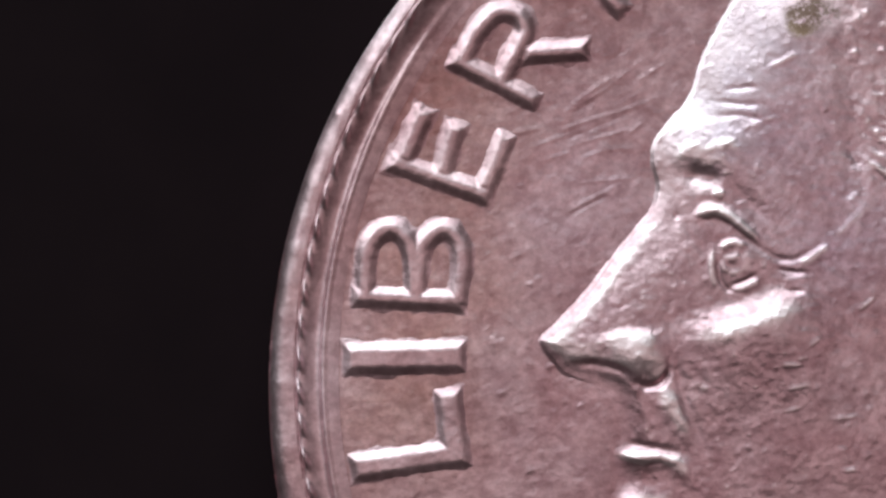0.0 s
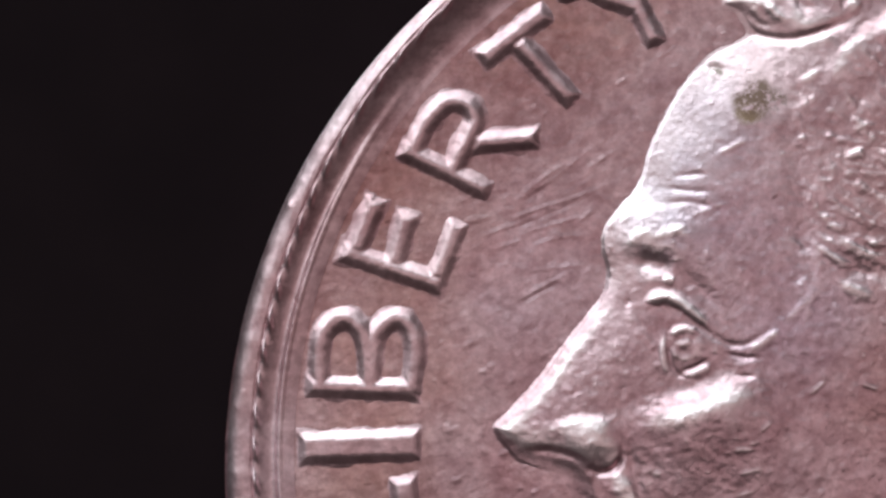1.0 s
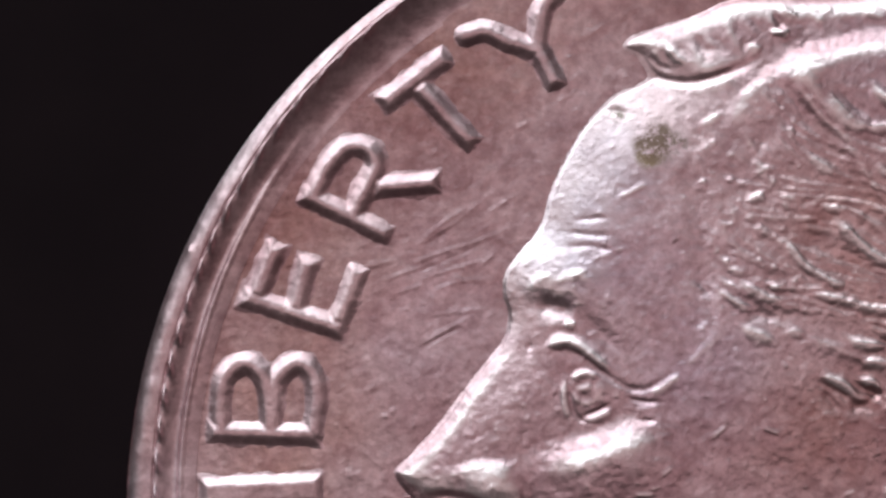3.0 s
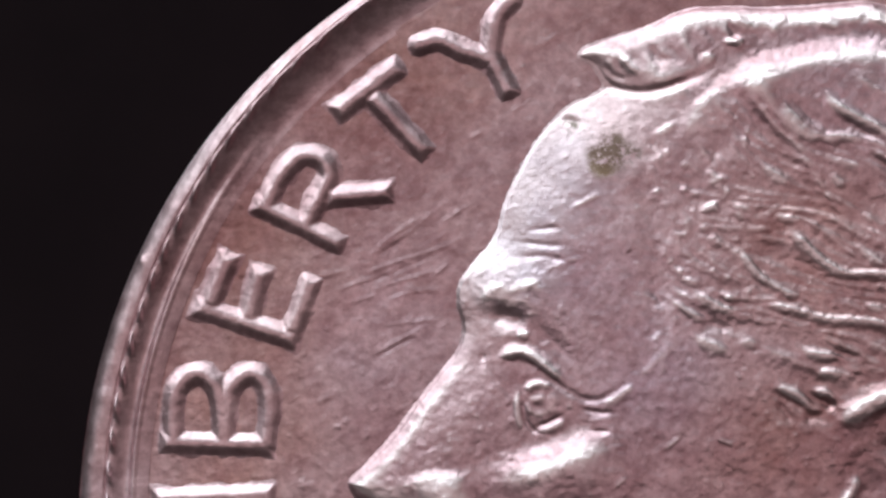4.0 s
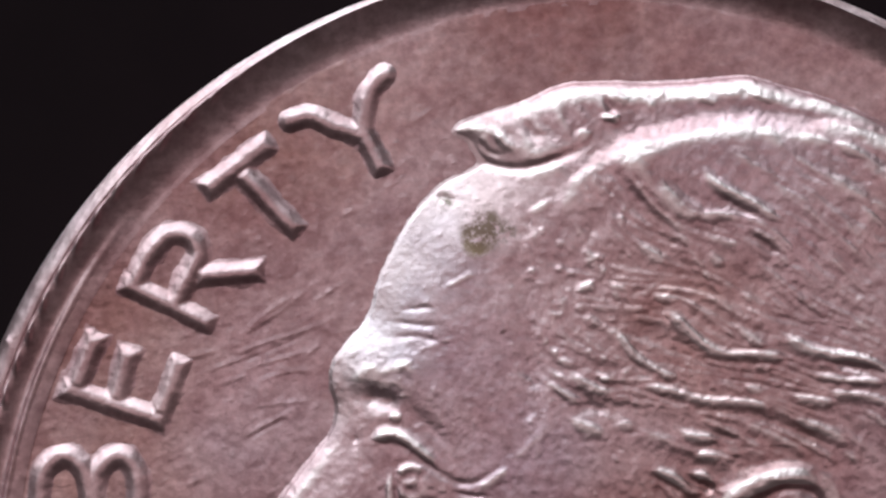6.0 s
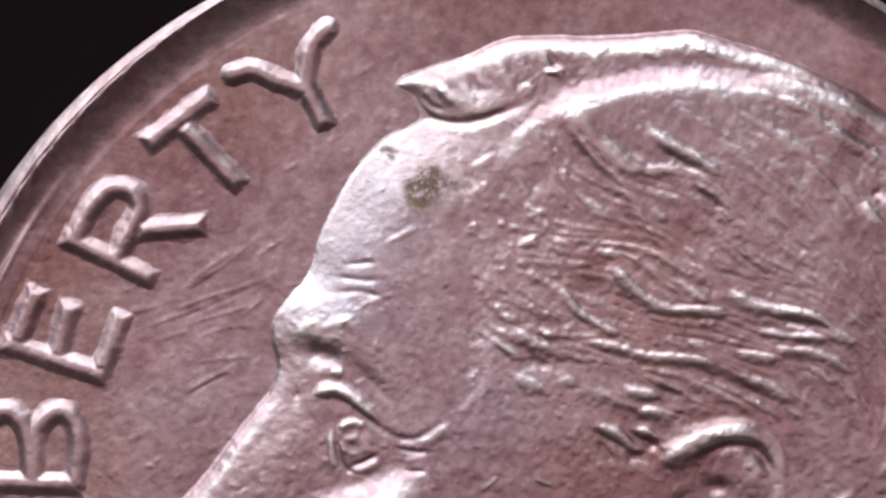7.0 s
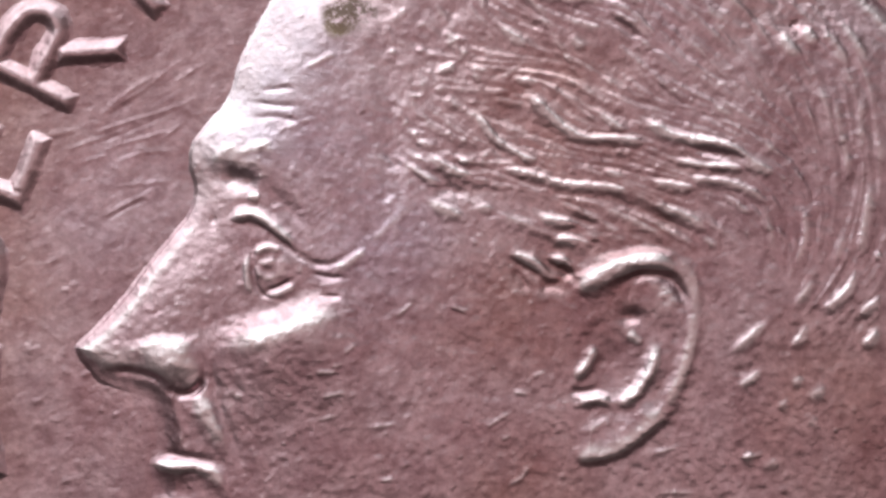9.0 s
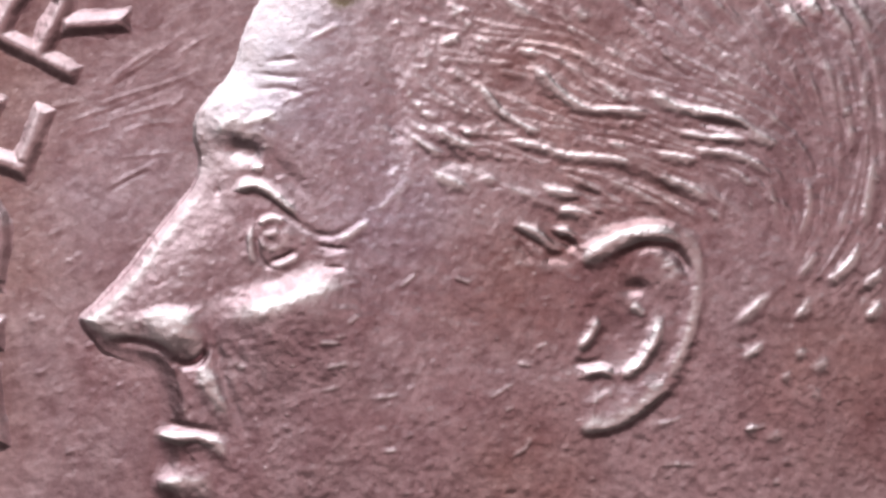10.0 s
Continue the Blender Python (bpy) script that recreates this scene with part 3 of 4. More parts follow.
    # hair above the temple and over the ear
    temple = [
        ([(-0.46, 4.13),(-0.25, 4.26),(-0.08, 4.36)], 0.046, 0.024), ([(-0.08, 4.36),(0.14, 4.25),(0.42, 4.20)], 0.046, 0.018), ([(0.47, 4.77),(0.63, 4.65),(0.92, 4.56)], 0.050, 0.024),
        ([(0.30, 4.06),(0.52, 4.15),(0.71, 4.28),(0.84, 4.35)], 0.046, 0.014), ([(0.52, 4.18),(0.75, 4.10),(1.12, 4.06)], 0.050, 0.022), ([(-0.47, 3.94),(-0.23, 3.98)], 0.050, 0.014),
        ([(-0.67, 4.17),(-0.59, 4.02),(-0.62, 3.79)], 0.050, 0.009), ([(-0.69, 3.25),(-0.53, 3.21),(-0.33, 3.11)], 0.054, 0.012), ([(0.16, 3.03),(0.39, 3.15),(0.51, 3.23)], 0.054, 0.014),
        ([(-0.61, 3.16),(-0.41, 3.01),(-0.22, 2.90),(-0.00, 2.82),(0.26, 2.78)], 0.058, 0.032), ([(-0.95, 3.06),(-0.70, 2.86),(-0.45, 2.72),(-0.22, 2.66)], 0.058, 0.030),
    ]
    waves = [
        ([(0.72, 3.95),(0.95, 3.82),(1.19, 3.60),(1.42, 3.42),(1.65, 3.32),(2.00, 3.33),(2.34, 3.30),(2.57, 3.22)], 0.066, 0.036),
        ([(0.01, 3.74),(0.23, 3.53),(0.42, 3.30),(0.66, 3.13),(0.89, 3.03),(1.17, 3.01)], 0.056, 0.032), ([(1.67, 3.74),(1.88, 3.62),(2.11, 3.47),(2.34, 3.43)], 0.060, 0.030),
        ([(0.39, 2.88),(0.70, 2.87),(0.93, 2.82),(1.20, 2.73),(1.47, 2.69),(1.78, 2.68),(2.09, 2.65),(2.36, 2.55)], 0.056, 0.030),
        ([(1.95, 3.17),(2.35, 3.13)], 0.054, 0.022), ([(1.80, 2.90),(2.04, 2.85),(2.24, 2.77)], 0.058, 0.026), ([(0.94, 2.59),(1.23, 2.61)], 0.054, 0.014),
    ]
    over_ear = [
        ([(-0.56, 2.48),(-0.33, 2.37),(-0.13, 2.29),(0.08, 2.17)], 0.060, 0.030), ([(0.10, 2.30),(0.25, 2.36),(0.46, 2.33)], 0.054, 0.014), ([(0.92, 2.36),(1.10, 2.24),(1.33, 2.20),(1.63, 2.16)], 0.060, 0.032),
        ([(1.74, 2.46),(2.01, 2.34),(2.25, 2.24),(2.48, 2.12),(2.67, 2.00),(2.88, 1.84)], 0.056, 0.026), ([(1.12, 1.96),(1.41, 1.95),(1.68, 1.89)], 0.056, 0.028),
        ([(1.85, 2.03),(2.10, 1.98),(2.31, 1.90)], 0.056, 0.016), ([(0.59, 1.75),(0.84, 1.70),(0.99, 1.62),(1.20, 1.50)], 0.060, 0.028), ([(1.09, 1.70),(1.34, 1.67),(1.51, 1.55)], 0.056, 0.022),
        ([(2.42, 2.53),(2.67, 2.43),(2.94, 2.33),(3.17, 2.21),(3.39, 2.02)], 0.056, 0.028),
    ]
    swept = [
        ([(2.31, 3.66),(2.53, 3.52),(2.76, 3.41),(3.07, 3.33),(3.42, 3.28),(3.65, 3.19),(3.84, 3.06),(4.04, 2.95),(4.32, 2.85)], 0.074, 0.040),
        ([(2.75, 3.27),(2.96, 3.21),(3.27, 3.21)], 0.046, 0.018), ([(2.68, 3.09),(2.92, 3.02),(3.23, 2.96),(3.62, 2.96),(3.92, 2.93)], 0.066, 0.036),
        ([(2.36, 2.79),(2.70, 2.73),(2.97, 2.69),(3.27, 2.68)], 0.060, 0.034), ([(2.83, 2.84),(3.16, 2.80),(3.46, 2.78),(3.77, 2.69),(4.01, 2.56),(4.18, 2.40)], 0.056, 0.030),
        ([(3.38, 2.60),(3.62, 2.51),(3.82, 2.37),(3.95, 2.24)], 0.050, 0.022), ([(3.26, 3.83),(3.49, 3.72),(3.70, 3.62)], 0.046, 0.022), ([(3.91, 3.37),(4.11, 3.26),(4.30, 3.11)], 0.062, 0.012),
        ([(2.15, 4.77),(2.40, 4.62),(2.61, 4.44)], 0.050, 0.018),
    ]
    nape_hair = [
        ([(4.95, 4.08),(5.00, 3.73),(5.06, 3.43),(5.15, 3.12),(5.17, 2.70)], 0.064, 0.022), ([(5.28, 4.09),(5.33, 3.74),(5.33, 3.43),(5.38, 3.01)], 0.064, 0.022),
        ([(5.50, 2.86),(5.47, 2.59),(5.44, 2.36),(5.40, 2.13),(5.37, 1.82),(5.28, 1.64)], 0.072, 0.030), ([(5.56, 3.51),(5.61, 3.13),(5.61, 2.89)], 0.064, 0.016),
        ([(4.50, 2.59),(4.59, 2.35),(4.61, 2.04),(4.52, 1.73),(4.44, 1.47)], 0.060, 0.024), ([(4.73, 2.59),(4.78, 2.23)], 0.064, 0.014), ([(5.18, 2.22),(5.09, 1.89),(4.97, 1.55)], 0.064, 0.020),
        ([(3.99, 2.58),(4.09, 2.26),(4.15, 2.03),(4.18, 1.61)], 0.056, 0.014), ([(3.85, 4.79),(3.93, 4.48),(4.09, 4.16)], 0.064, 0.010),
    ]
    neck_hair = [
        ([(5.33, 1.71),(5.29, 1.51),(5.18, 1.31),(4.99, 1.13),(4.75, 1.02)], 0.072, 0.038), ([(5.72, 1.27),(5.53, 1.13),(5.32, 0.92)], 0.066, 0.034), ([(5.66, 0.85),(5.54, 0.67),(5.37, 0.56)], 0.062, 0.030),
        ([(4.76, 1.56),(4.64, 1.30),(4.44, 1.05)], 0.058, 0.024), ([(4.70, 0.87),(4.58, 0.69),(4.41, 0.52)], 0.054, 0.022), ([(4.20, 0.89),(4.00, 0.79),(3.81, 0.60),(3.58, 0.41)], 0.058, 0.028),
        ([(4.10, 0.28),(3.90, 0.11),(3.69, -0.05)], 0.054, 0.018), ([(4.68, 0.13),(4.42, 0.05)], 0.054, 0.016), ([(4.99, 0.02),(4.82, -0.07),(4.65, -0.13)], 0.062, 0.018), ([(4.45, -0.18),(4.27, -0.29)], 0.054, 0.012),
        ([(4.88, -0.43),(4.66, -0.50)], 0.054, 0.012), ([(4.01, -0.92),(3.79, -0.99)], 0.054, 0.014), ([(4.43, -0.99),(4.02, -1.09)], 0.054, 0.010), ([(5.69, 1.86),(5.54, 1.73)], 0.062, 0.022),
    ]
    combed = [
        ([(1.28, 5.91),(1.41, 5.71),(1.61, 5.57),(1.80, 5.47),(2.03, 5.36),(2.26, 5.20),(2.52, 5.04)], 0.056, 0.032), ([(2.99, 6.21),(3.22, 6.16),(3.41, 6.06),(3.68, 5.86),(3.95, 5.68),(4.22, 5.53),(4.49, 5.37),(4.77, 5.25)], 0.072, 0.040),
        ([(2.90, 5.87),(3.10, 5.67),(3.37, 5.52),(3.70, 5.32)], 0.074, 0.022), ([(4.14, 6.03),(4.37, 5.84),(4.70, 5.59)], 0.080, 0.026), ([(1.75, 5.15),(1.99, 5.02),(2.23, 4.90),(2.46, 4.71),(2.59, 4.50)], 0.056, 0.022),
        ([(0.67, 5.68),(0.88, 5.43),(1.07, 5.24),(1.47, 5.16)], 0.060, 0.028), ([(0.33, 4.91),(0.54, 4.76),(0.77, 4.63),(0.94, 4.58)], 0.056, 0.028), ([(1.13, 5.03),(1.46, 4.90),(1.77, 4.82),(2.01, 4.85)], 0.054, 0.018),
    ]
    crown_hair = [
        ([(1.37, 4.72),(1.63, 4.49)], 0.056, 0.016), ([(4.21, 4.89),(4.34, 4.65),(4.59, 4.39)], 0.076, 0.032), ([(4.51, 4.93),(4.78, 4.59)], 0.076, 0.032), ([(3.13, 5.19),(3.34, 4.99),(3.55, 4.86)], 0.054, 0.012),
        ([(3.59, 4.83),(3.90, 4.84)], 0.050, 0.012), ([(-1.09, 5.21),(-0.85, 5.34),(-0.68, 5.46)], 0.050, 0.016), ([(-0.43, 6.36),(-0.15, 6.30)], 0.054, 0.020), ([(0.03, 6.51),(0.23, 6.57)], 0.040, 0.030),
        ([(3.53, 5.03),(3.84, 4.61)], 0.060, 0.010), ([(2.76, 5.33),(3.03, 4.99),(3.23, 4.79)], 0.060, 0.010),
    ]
    back_hair = [
        ([(2.68, 6.87),(3.14, 6.69),(3.68, 6.48),(4.14, 6.28),(4.54, 6.05)], 0.090, 0.030), ([(2.75, 6.47),(3.29, 6.39),(3.83, 6.23),(4.29, 6.01),(4.80, 5.68)], 0.090, 0.032),
        ([(2.52, 6.27),(2.91, 6.24),(3.14, 6.08)], 0.070, 0.014), ([(2.02, 6.40),(2.22, 6.32),(2.45, 6.02)], 0.070, 0.010), ([(4.75, 5.92),(5.06, 5.65),(5.37, 5.27)], 0.080, 0.028),
        ([(4.64, 5.03),(4.99, 4.65),(5.23, 4.19)], 0.070, 0.022), ([(4.91, 5.11),(5.26, 4.69),(5.46, 4.27)], 0.070, 0.022),
    ]
    upper_hair = [
        ([(0.68, 5.75),(0.98, 5.39),(1.22, 5.23),(1.63, 5.21),(2.02, 5.07)], 0.060, 0.022), ([(1.66, 5.25),(2.06, 5.12),(2.37, 4.90),(2.67, 4.57)], 0.056, 0.022), ([(2.79, 5.85),(3.21, 5.64),(3.56, 5.47)], 0.060, 0.018),
        ([(3.27, 3.92),(3.69, 3.72),(4.12, 3.45)], 0.050, 0.016), ([(-0.03, 5.81),(0.24, 5.46),(0.40, 5.19)], 0.060, 0.014), ([(2.13, 5.75),(2.52, 5.48),(2.98, 5.30)], 0.056, 0.014),
        ([(2.37, 4.60),(2.76, 4.37),(3.07, 4.18)], 0.056, 0.012), ([(3.53, 4.84),(3.88, 4.49),(4.07, 4.15)], 0.060, 0.014), ([(-0.33, 4.80),(-0.10, 4.50),(0.21, 4.33)], 0.056, 0.014),
        ([(4.69, 4.23),(4.89, 3.69),(4.97, 3.15)], 0.066, 0.018),
    ]
    locks = back_hair + upper_hair + temple + waves + over_ear + swept + nape_hair + neck_hair + combed + crown_hair
    layer = np.zeros(face.h.shape)
    for line, width, rise in locks:
        face.tress(line, 0.95 * width, 0.004 + 1.05 * rise, layer)
    locks = [line for line, _, _ in locks]
    # dark partings under the locks
    face.ridge([(0.32, 3.74), (0.79, 3.43), (1.30, 3.23)], 0.223, -0.024)
    face.ridge([(1.38, 3.10), (2.00, 3.00), (2.42, 2.94)], 0.149, -0.016)
    face.ridge([(-0.48, 2.84), (0.07, 2.62), (0.61, 2.67)], 0.149, -0.016)
    face.ridge([(1.85, 2.42), (2.40, 2.15), (2.71, 1.85)], 0.130, -0.020)
    face.ridge([(0.47, 2.08), (1.01, 1.82), (1.48, 1.75)], 0.149, -0.016)
    face.ridge([(0.58, 4.45), (1.36, 4.30), (1.98, 4.31)], 0.233, -0.012)
    face.ridge([(4.47, 3.50), (4.56, 2.73), (4.33, 2.03)], 0.279, -0.012)
    face.ridge([(0.67, 1.58), (0.83, 1.35), (0.94, 1.26)], 0.065, -0.032)
    face.ridge([(1.02, 1.30), (1.41, 1.34)], 0.084, -0.040)
    face.ridge([(1.29, 1.61), (1.50, 1.44)], 0.056, -0.032)
    face.ridge([(-0.39, 2.65), (0.07, 2.49)], 0.084, -0.024)
    face.ridge([(0.29, 3.24), (0.84, 2.96)], 0.065, -0.016)
    face.ridge([(3.00, 3.23), (3.62, 3.12), (3.93, 3.00)], 0.056, -0.028)
    face.ridge([(2.77, 2.96), (3.70, 2.86)], 0.065, -0.024)
    face.ridge([(1.37, 3.26), (2.15, 3.22)], 0.084, -0.016)
    face.ridge([(1.85, 2.57), (2.63, 2.27), (3.25, 1.90)], 0.065, -0.020)
    face.ridge([(2.06, 3.85), (2.84, 3.67), (3.69, 3.49)], 0.242, -0.010)
    face.ridge([(1.83, 4.08), (2.60, 4.09), (3.53, 4.18)], 0.372, -0.006)
    face.ridge([(5.28, 0.85), (5.51, 0.93)], 0.084, -0.024)
    face.ridge([(3.67, 0.20), (3.98, 0.24)], 0.065, -0.016)
    face.ridge([(-0.79, 2.88), (-0.47, 2.61)], 0.065, -0.024)
    face.ridge([(1.24, 2.07), (1.70, 2.03)], 0.056, -0.024)
    face.ridge([(1.39, 2.25), (1.86, 2.14)], 0.056, -0.016)
    face.ridge([(1.03, 1.67),(1.34, 1.51),(1.51, 1.39)], 0.075, -0.032)
    face.ridge([(0.57, 1.69),(0.88, 1.53),(1.10, 1.38)], 0.055, -0.028)
    face.ridge([(3.11, 3.17),(3.61, 3.07)], 0.050, -0.018)
    # crown and front curl
    face.ridge([(1.64, 4.24), (2.34, 4.17)], 0.233, -0.020)
    face.ridge([(-1.84, 6.30),(-1.79, 6.11),(-1.66, 5.96),(-1.43, 5.87),(-1.08, 5.84),(-0.70, 5.95),(-0.28, 6.13)], 0.062, -0.038)
    face.ridge([(-1.39, 5.91), (-1.00, 5.90), (-0.61, 5.98), (-0.23, 6.17)], 0.085, -0.014)
    face.ridge([(-1.51, 6.39), (-1.39, 6.20), (-1.16, 6.08)], 0.054, 0.017)
    face.ridge([(-1.74, 6.24), (-1.58, 6.08), (-1.39, 6.01)], 0.047, -0.021)
    face.ridge([(-1.08, 6.55), (-0.97, 6.32), (-0.69, 6.28)], 0.062, -0.014)
    face.ridge([(-0.70, 6.75), (-0.54, 6.48), (-0.27, 6.40)], 0.062, 0.014)
    face.ridge([(0.00, 6.83), (0.12, 6.56)], 0.054, -0.021)
    face.ridge([(0.46, 6.91), (0.62, 6.68)], 0.054, -0.014)
    face.ridge([(0.78, 5.75), (1.09, 5.52), (1.33, 5.32)], 0.070, -0.021)
    face.ridge([(1.48, 5.48), (2.10, 5.14)], 0.054, -0.014)
    face.ridge([(1.87, 5.02), (2.42, 4.59)], 0.062, -0.017)
    face.ridge([(4.35, 4.90), (4.51, 4.90)], 0.054, -0.035)
    face.ridge([(3.18, 5.99), (3.57, 5.92), (3.96, 5.61)], 0.062, -0.017)
    face.ridge([(3.88, 6.11), (4.42, 5.69)], 0.054, -0.014)
    face.ridge([(-2.32, 5.47), (-2.16, 5.44), (-2.01, 5.38)], 0.047, -0.021)
    # short strands across the front curl
    for line in ([(-1.69, 6.32),(-1.56, 6.06)], [(-1.45, 6.36),(-1.30, 6.07)], [(-1.20, 6.41),(-0.99, 6.09)], [(-0.97, 6.49),(-0.74, 6.18)], [(-0.70, 6.57),(-0.47, 6.27)], [(-0.44, 6.68),(-0.23, 6.45)], [(-0.09, 6.74),(0.05, 6.59)]):
        face.ridge(line, 0.06, 0.010)
        face.ridge([(x + 0.12, y + 0.03) for x, y in line], 0.05, -0.008)
    for line in ([(0.08, 6.90),(0.33, 6.73)], [(0.43, 6.90),(0.69, 6.64)], [(1.22, 6.84),(1.54, 6.72)], [(1.98, 6.86),(2.37, 6.76)]):
        face.ridge(line, 0.05, 0.024)
    face.bump(0.04, 6.54, 0.09, 0.05, 0.040, 0)
    face.step([(4.50, 5.81), (3.88, 6.19), (3.26, 6.34), (2.64, 6.42), (2.02, 6.47), (1.47, 6.45), (0.86, 6.33), (0.35, 6.09), (-0.03, 5.82)], 0.40, 0.10, 1.5, 0.1)
    face.lock([(0.71, 6.44), (0.10, 5.98), (-0.41, 5.59), (-0.64, 5.04)], 0.109, 0.030, 0.349)
    # ear
    face.step([(1.47, -1.00), (1.75, -1.06), (2.15, -0.96), (2.54, -0.69), (2.88, -0.33), (3.09, 0.15), (3.21, 0.70), (3.22, 1.24), (3.09, 1.62), (2.78, 1.80), (2.33, 1.82), (1.94, 1.66), (1.61, 1.34)], 0.14, 0.022, 0.45)
    face.step([(1.44, -0.96), (1.75, -1.06), (2.15, -0.96), (2.54, -0.69), (2.88, -0.33)], 0.17, 0.06, 0.4)
    face.lock([(1.52, 1.21), (1.87, 1.46), (2.18, 1.59), (2.52, 1.64), (2.90, 1.58)], 0.155, 0.075, 0.18)
    face.ridge([(3.05, 1.27), (3.12, 0.77), (3.02, 0.29), (2.82, -0.18), (2.56, -0.47)], 0.080, 0.020)
    face.bump(1.90, 0.27, 0.37, 0.48, -0.050, 0)
    face.ridge([(2.59, 0.61), (2.60, 0.30), (2.45, -0.01), (2.24, -0.22), (2.04, -0.27)], 0.085, 0.070)
    face.ridge([(1.82, 0.55), (1.73, 0.29), (1.52, 0.03)], 0.085, 0.055)
    face.ridge([(1.60, -0.28), (1.82, -0.21), (2.05, -0.25)], 0.078, 0.060)
    face.ridge([(2.12, 1.36), (2.41, 1.49), (2.73, 1.47), (2.93, 1.30), (3.06, 0.99)], 0.078, -0.060)
    face.bump(2.28, 0.91, 0.16, 0.11, -0.060, 0)
    face.bump(2.69, 1.07, 0.23, 0.26, 0.025, 0)
    face.ridge([(2.23, 0.72), (2.46, 0.53)], 0.062, 0.025)
    face.ridge([(2.88, 0.92), (2.86, 0.30), (2.59, -0.24)], 0.080, -0.016)
    face.ridge([(1.53, -0.74), (1.82, -0.58), (2.13, -0.44)], 0.062, 0.015)
    face.ridge([(1.43, -0.11), (1.89, -0.10)], 0.047, -0.025)
    # nicks on the worn cheek
    face.ridge([(-1.97, -0.56), (-1.63, -0.46)], 0.031, 0.012)
    face.ridge([(-1.27, -0.64), (-0.85, -0.58)], 0.031, 0.012)
    face.ridge([(0.32, -0.63), (0.72, -0.37)], 0.031, 0.012)
    face.ridge([(-0.91, 0.85), (-0.62, 1.10)], 0.031, 0.012)
    face.ridge([(-1.75, 0.18), (-1.58, 0.23)], 0.031, 0.012)
    face.ridge([(0.69, -0.12), (0.93, -0.16)], 0.031, 0.012)
    face.ridge([(2.65, -1.46), (3.21, -1.46)], 0.031, 0.012)
    face.ridge([(-1.60, 0.35), (-1.40, 0.51)], 0.031, 0.012)
    face.ridge([(0.68, -1.39), (0.91, -1.24)], 0.031, 0.012)
    face.ridge([(-1.98, 0.11), (-1.64, 0.11)], 0.031, 0.012)
    face.ridge([(-0.18, 1.03), (0.10, 0.94)], 0.031, 0.012)
    face.ridge([(2.60, -0.94), (2.99, -0.82)], 0.031, 0.012)
    face.ridge([(3.80, -0.97), (4.15, -0.91)], 0.031, 0.012)
    face.ridge([(-1.07, -1.35), (-0.87, -1.32)], 0.031, 0.012)
    face.ridge([(0.83, -1.28), (0.94, -1.14)], 0.031, 0.012)
    face.ridge([(0.55, -0.78), (0.70, -0.70)], 0.031, 0.012)
    face.ridge([(-1.90, -0.24), (-1.51, -0.15)], 0.031, 0.012)
    face.ridge([(0.96, 0.08), (1.15, 0.16)], 0.031, 0.012)
    face.strands(locks, [(-0.74, 2.61), (-1.01, 3.17), (-1.04, 4.19), (-0.52, 5.66), (0.16, 6.13), (1.24, 6.29), (2.79, 6.30), (4.19, 6.00), (4.97, 5.27), (6.02, 2.99), (5.86, 0.97), (5.13, 0.65), (4.43, 0.95), (4.26, 1.64), (3.14, 1.86), (2.25, 1.86), (1.41, 1.36), (0.63, 1.65), (0.00, 2.11)], 230, 41, layer)
    face.h += layer
    face.flecks(300, (-0.2, 0.8, 5.6, 5.4), 0.16, 0.034, 0.0045, -18, 45)
    face.flecks(1500, (-4.6, -2.2, 6.0, 4.4), 0.065, 0.026, 0.0042, 25, 42)
    face.flecks(60, (-3.68, 2.74, -2.50, 3.37), 0.18, 0.035, 0.005, 20, 44)
    face.flecks(1300, (-4.4, -2.2, 6.0, 6.0), 0.045, 0.022, 0.0052, 0, 46)
    face.flecks(130, (-1.1, 2.0, 0.3, 5.2), 0.2, 0.04, 0.008, -50, 43)
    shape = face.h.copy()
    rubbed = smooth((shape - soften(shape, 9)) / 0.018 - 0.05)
    # the forehead is rubbed too; its lit white is painted in along with that
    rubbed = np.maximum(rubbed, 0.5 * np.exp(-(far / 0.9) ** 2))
    face.rough(0.6, 0.004, 21, 3)
    face.rough(0.11, 0.0019, 22, 2)
    face.rough(0.07, 0.0023, 23, 1)
    # the forehead is rubbed smooth
    face.h = shape + (face.h - shape) * (1 - 0.75 * broad)
    face.h = 0.6 * face.h + 0.4 * soften(face.h, 1)
    face.h = np.where(within, np.maximum(face.h, 0) * smooth(d / 0.09 + 0.12) * (1 - mild * (1 - smooth(d / 0.42))), -0.25 * beyond) - 0.002 + basin(face.x, face.y)
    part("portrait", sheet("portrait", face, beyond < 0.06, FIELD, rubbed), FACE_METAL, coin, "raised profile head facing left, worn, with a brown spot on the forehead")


def bar(x, y, a, b, half):
    """Like the distance to a line, but square at its ends."""
    way = (b - a) / np.hypot(*(b - a))
    u, v = (x - a[0]) * way[0] + (y - a[1]) * way[1], (y - a[1]) * way[0] - (x - a[0]) * way[1]
    over = np.maximum(-u, u - np.hypot(*(b - a))) + half * 0.6
    return np.where((over > 0) & (np.abs(v) < half * 3), np.maximum(np.abs(v), over), np.hypot(np.maximum(over, 0), v))


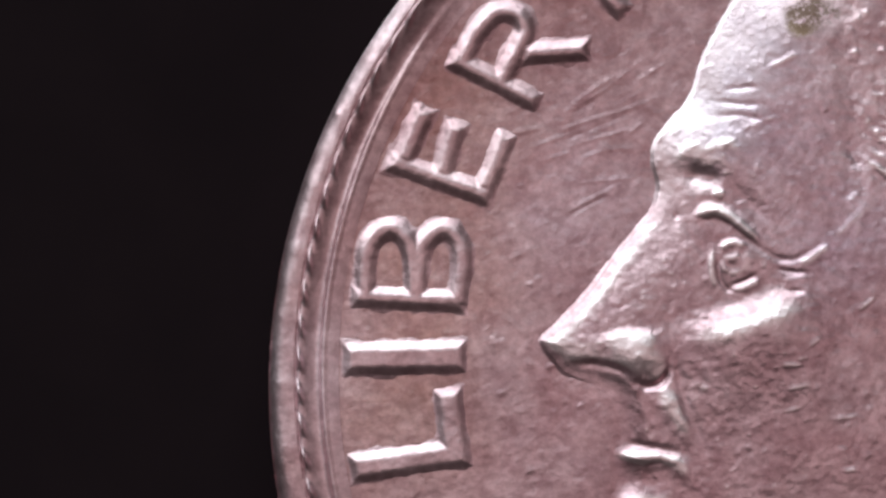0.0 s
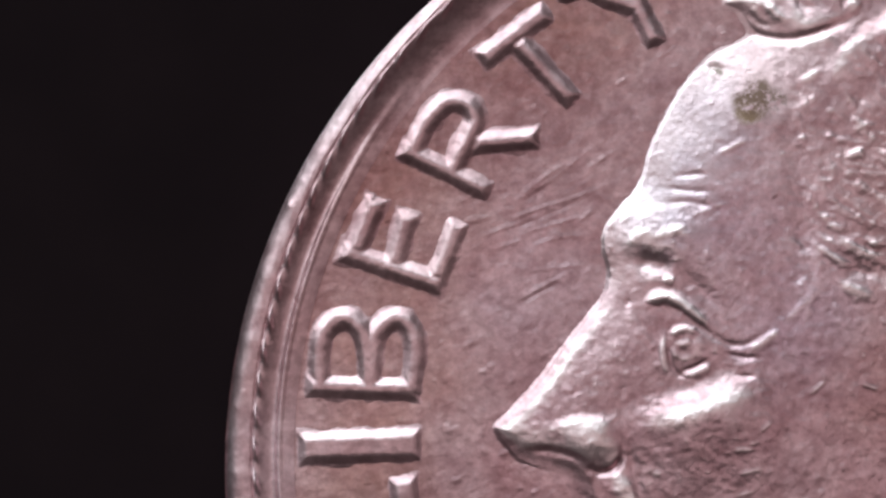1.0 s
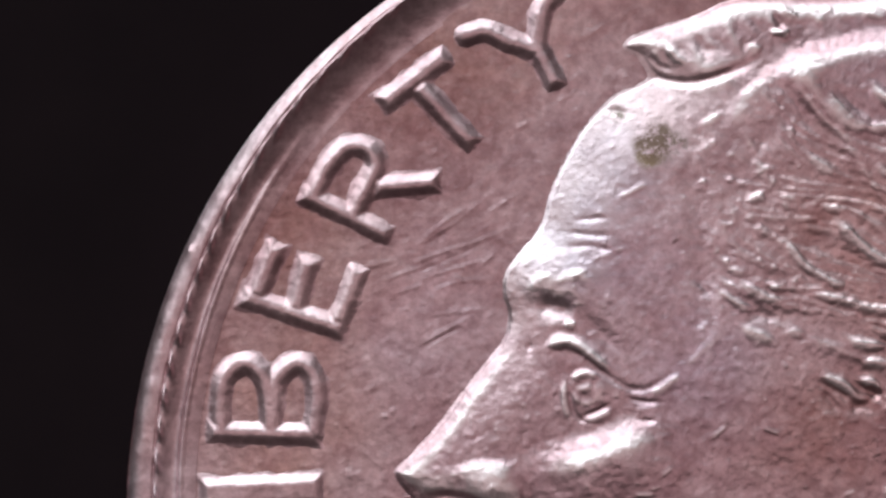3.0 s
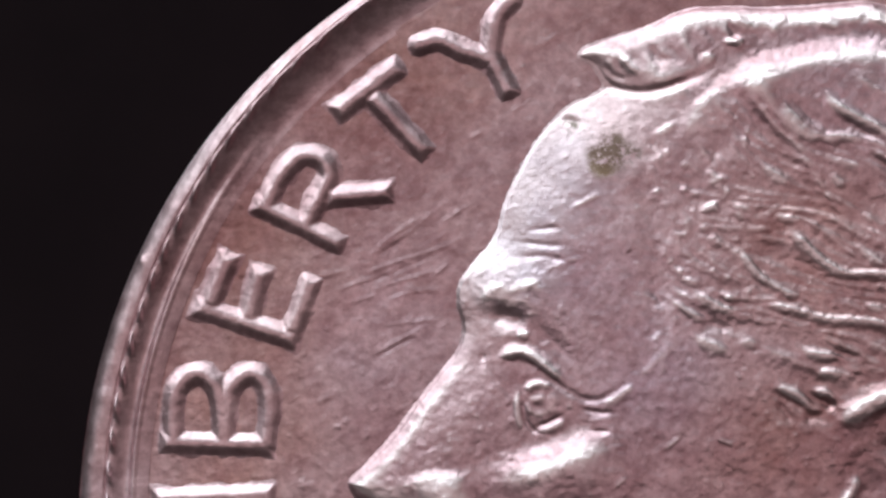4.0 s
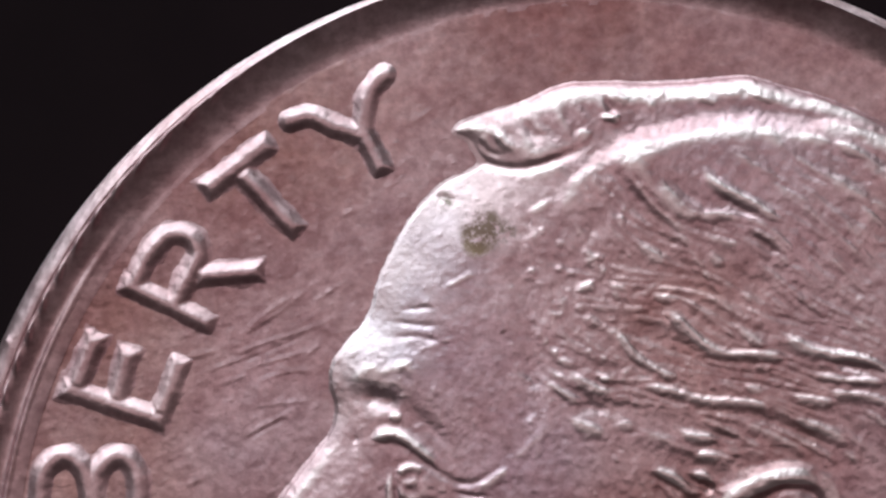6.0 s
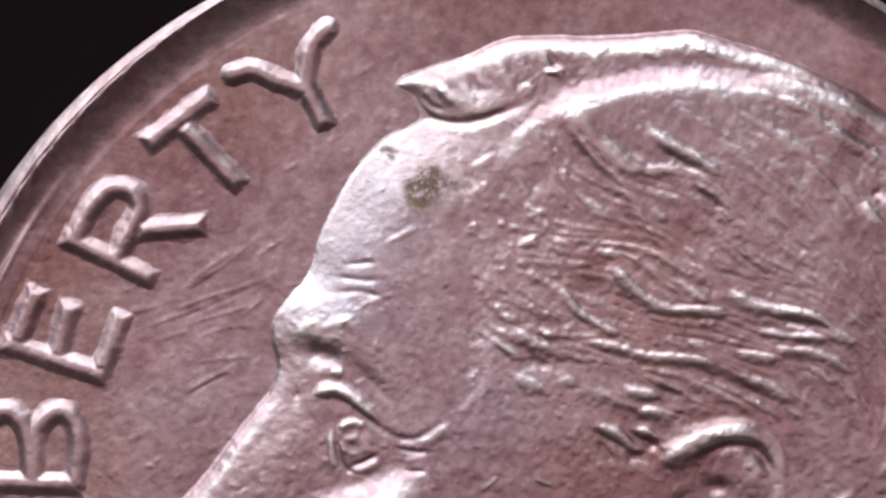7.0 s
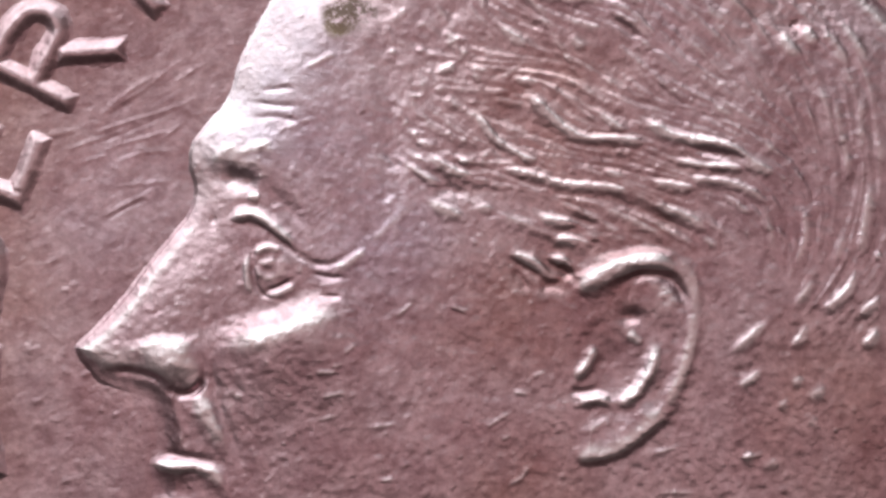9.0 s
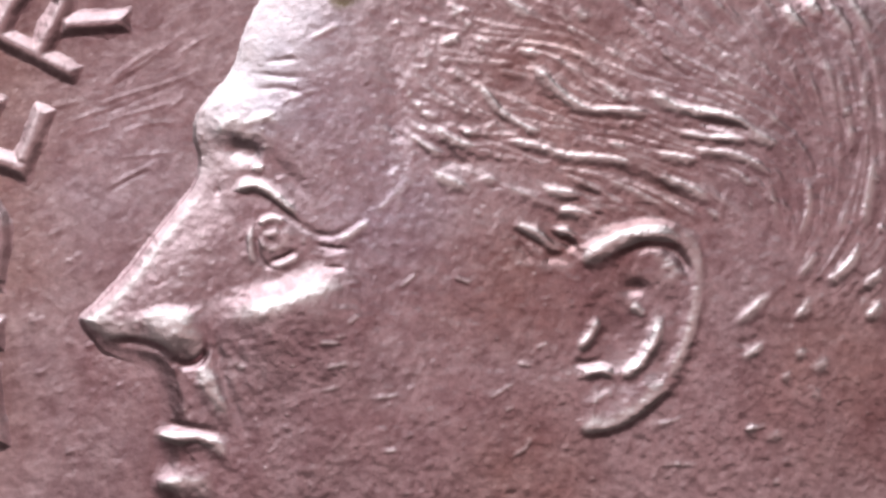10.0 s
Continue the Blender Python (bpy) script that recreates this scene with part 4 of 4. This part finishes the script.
def letter(sign, strokes, width, rise=0.076):
    """A broad capital with a flat top and sloping sides. width: how broad its strokes are at the foot."""
    lines = [spline(s) for s in strokes]
    every = np.concatenate(lines)
    (x0, y0), (x1, y1) = every.min(axis=0) - width - 0.1, every.max(axis=0) + width + 0.1
    form = Relief(x0, y0, x1, y1, 0.014)
    d = np.min([along(form.x, form.y, line)[0] if len(line) > 9 else bar(form.x, form.y, line[0], line[-1], width / 2) for line in lines], axis=0)
    edge = width / 2
    form.h = soften(rise * smooth((edge - d) / 0.18), 1)
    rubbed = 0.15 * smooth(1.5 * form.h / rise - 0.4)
    form.rough(0.3, 0.004, ord(sign), 3)
    wide = edge + 0.07
    form.h += basin(form.x, form.y) - 0.004 - 0.25 * np.maximum(d - edge, 0)
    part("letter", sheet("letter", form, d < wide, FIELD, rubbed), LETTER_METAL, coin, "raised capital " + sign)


raised_rim()
reeded_edge()
plain_field()
portrait()
letter("L", [[(-7.84, -1.47),(-6.27, -1.22)], [(-6.43, -1.25),(-6.54, -0.38)]], 0.49)
letter("I", [[(-7.95, 0.06),(-6.36, 0.12)]], 0.54)
letter("B", [[(-7.89, 0.94),(-6.36, 0.89)], [(-7.73, 0.93),(-7.72, 1.45),(-7.64, 1.73),(-7.41, 1.90),(-7.17, 1.77),(-7.06, 1.45),(-7.03, 0.93)], [(-7.02, 0.93),(-6.98, 1.45),(-6.89, 1.73),(-6.65, 1.90),(-6.44, 1.75),(-6.38, 1.41),(-6.43, 0.92)]], 0.40)
letter("E", [[(-7.41, 2.84),(-6.01, 2.37)], [(-7.24, 2.81),(-6.94, 3.56)], [(-6.70, 2.63),(-6.49, 3.35)], [(-6.10, 2.44),(-5.79, 3.24)]], 0.40)
letter("R", [[(-6.58, 4.28),(-5.37, 3.69)], [(-6.42, 4.23),(-6.24, 4.63),(-5.96, 4.92),(-5.67, 4.90),(-5.56, 4.66),(-5.70, 4.33),(-5.88, 3.99)], [(-5.58, 4.36),(-4.68, 4.44)]], 0.38)
letter("T", [[(-5.46, 5.53),(-4.57, 6.21)], [(-4.98, 5.80),(-4.18, 4.98)]], 0.40)
letter("Y", [[(-4.30, 6.49),(-4.02, 6.56),(-3.74, 6.43),(-3.31, 6.31)], [(-3.00, 7.12),(-3.22, 6.89),(-3.31, 6.39)], [(-3.34, 6.43),(-3.02, 5.79)]], 0.40)
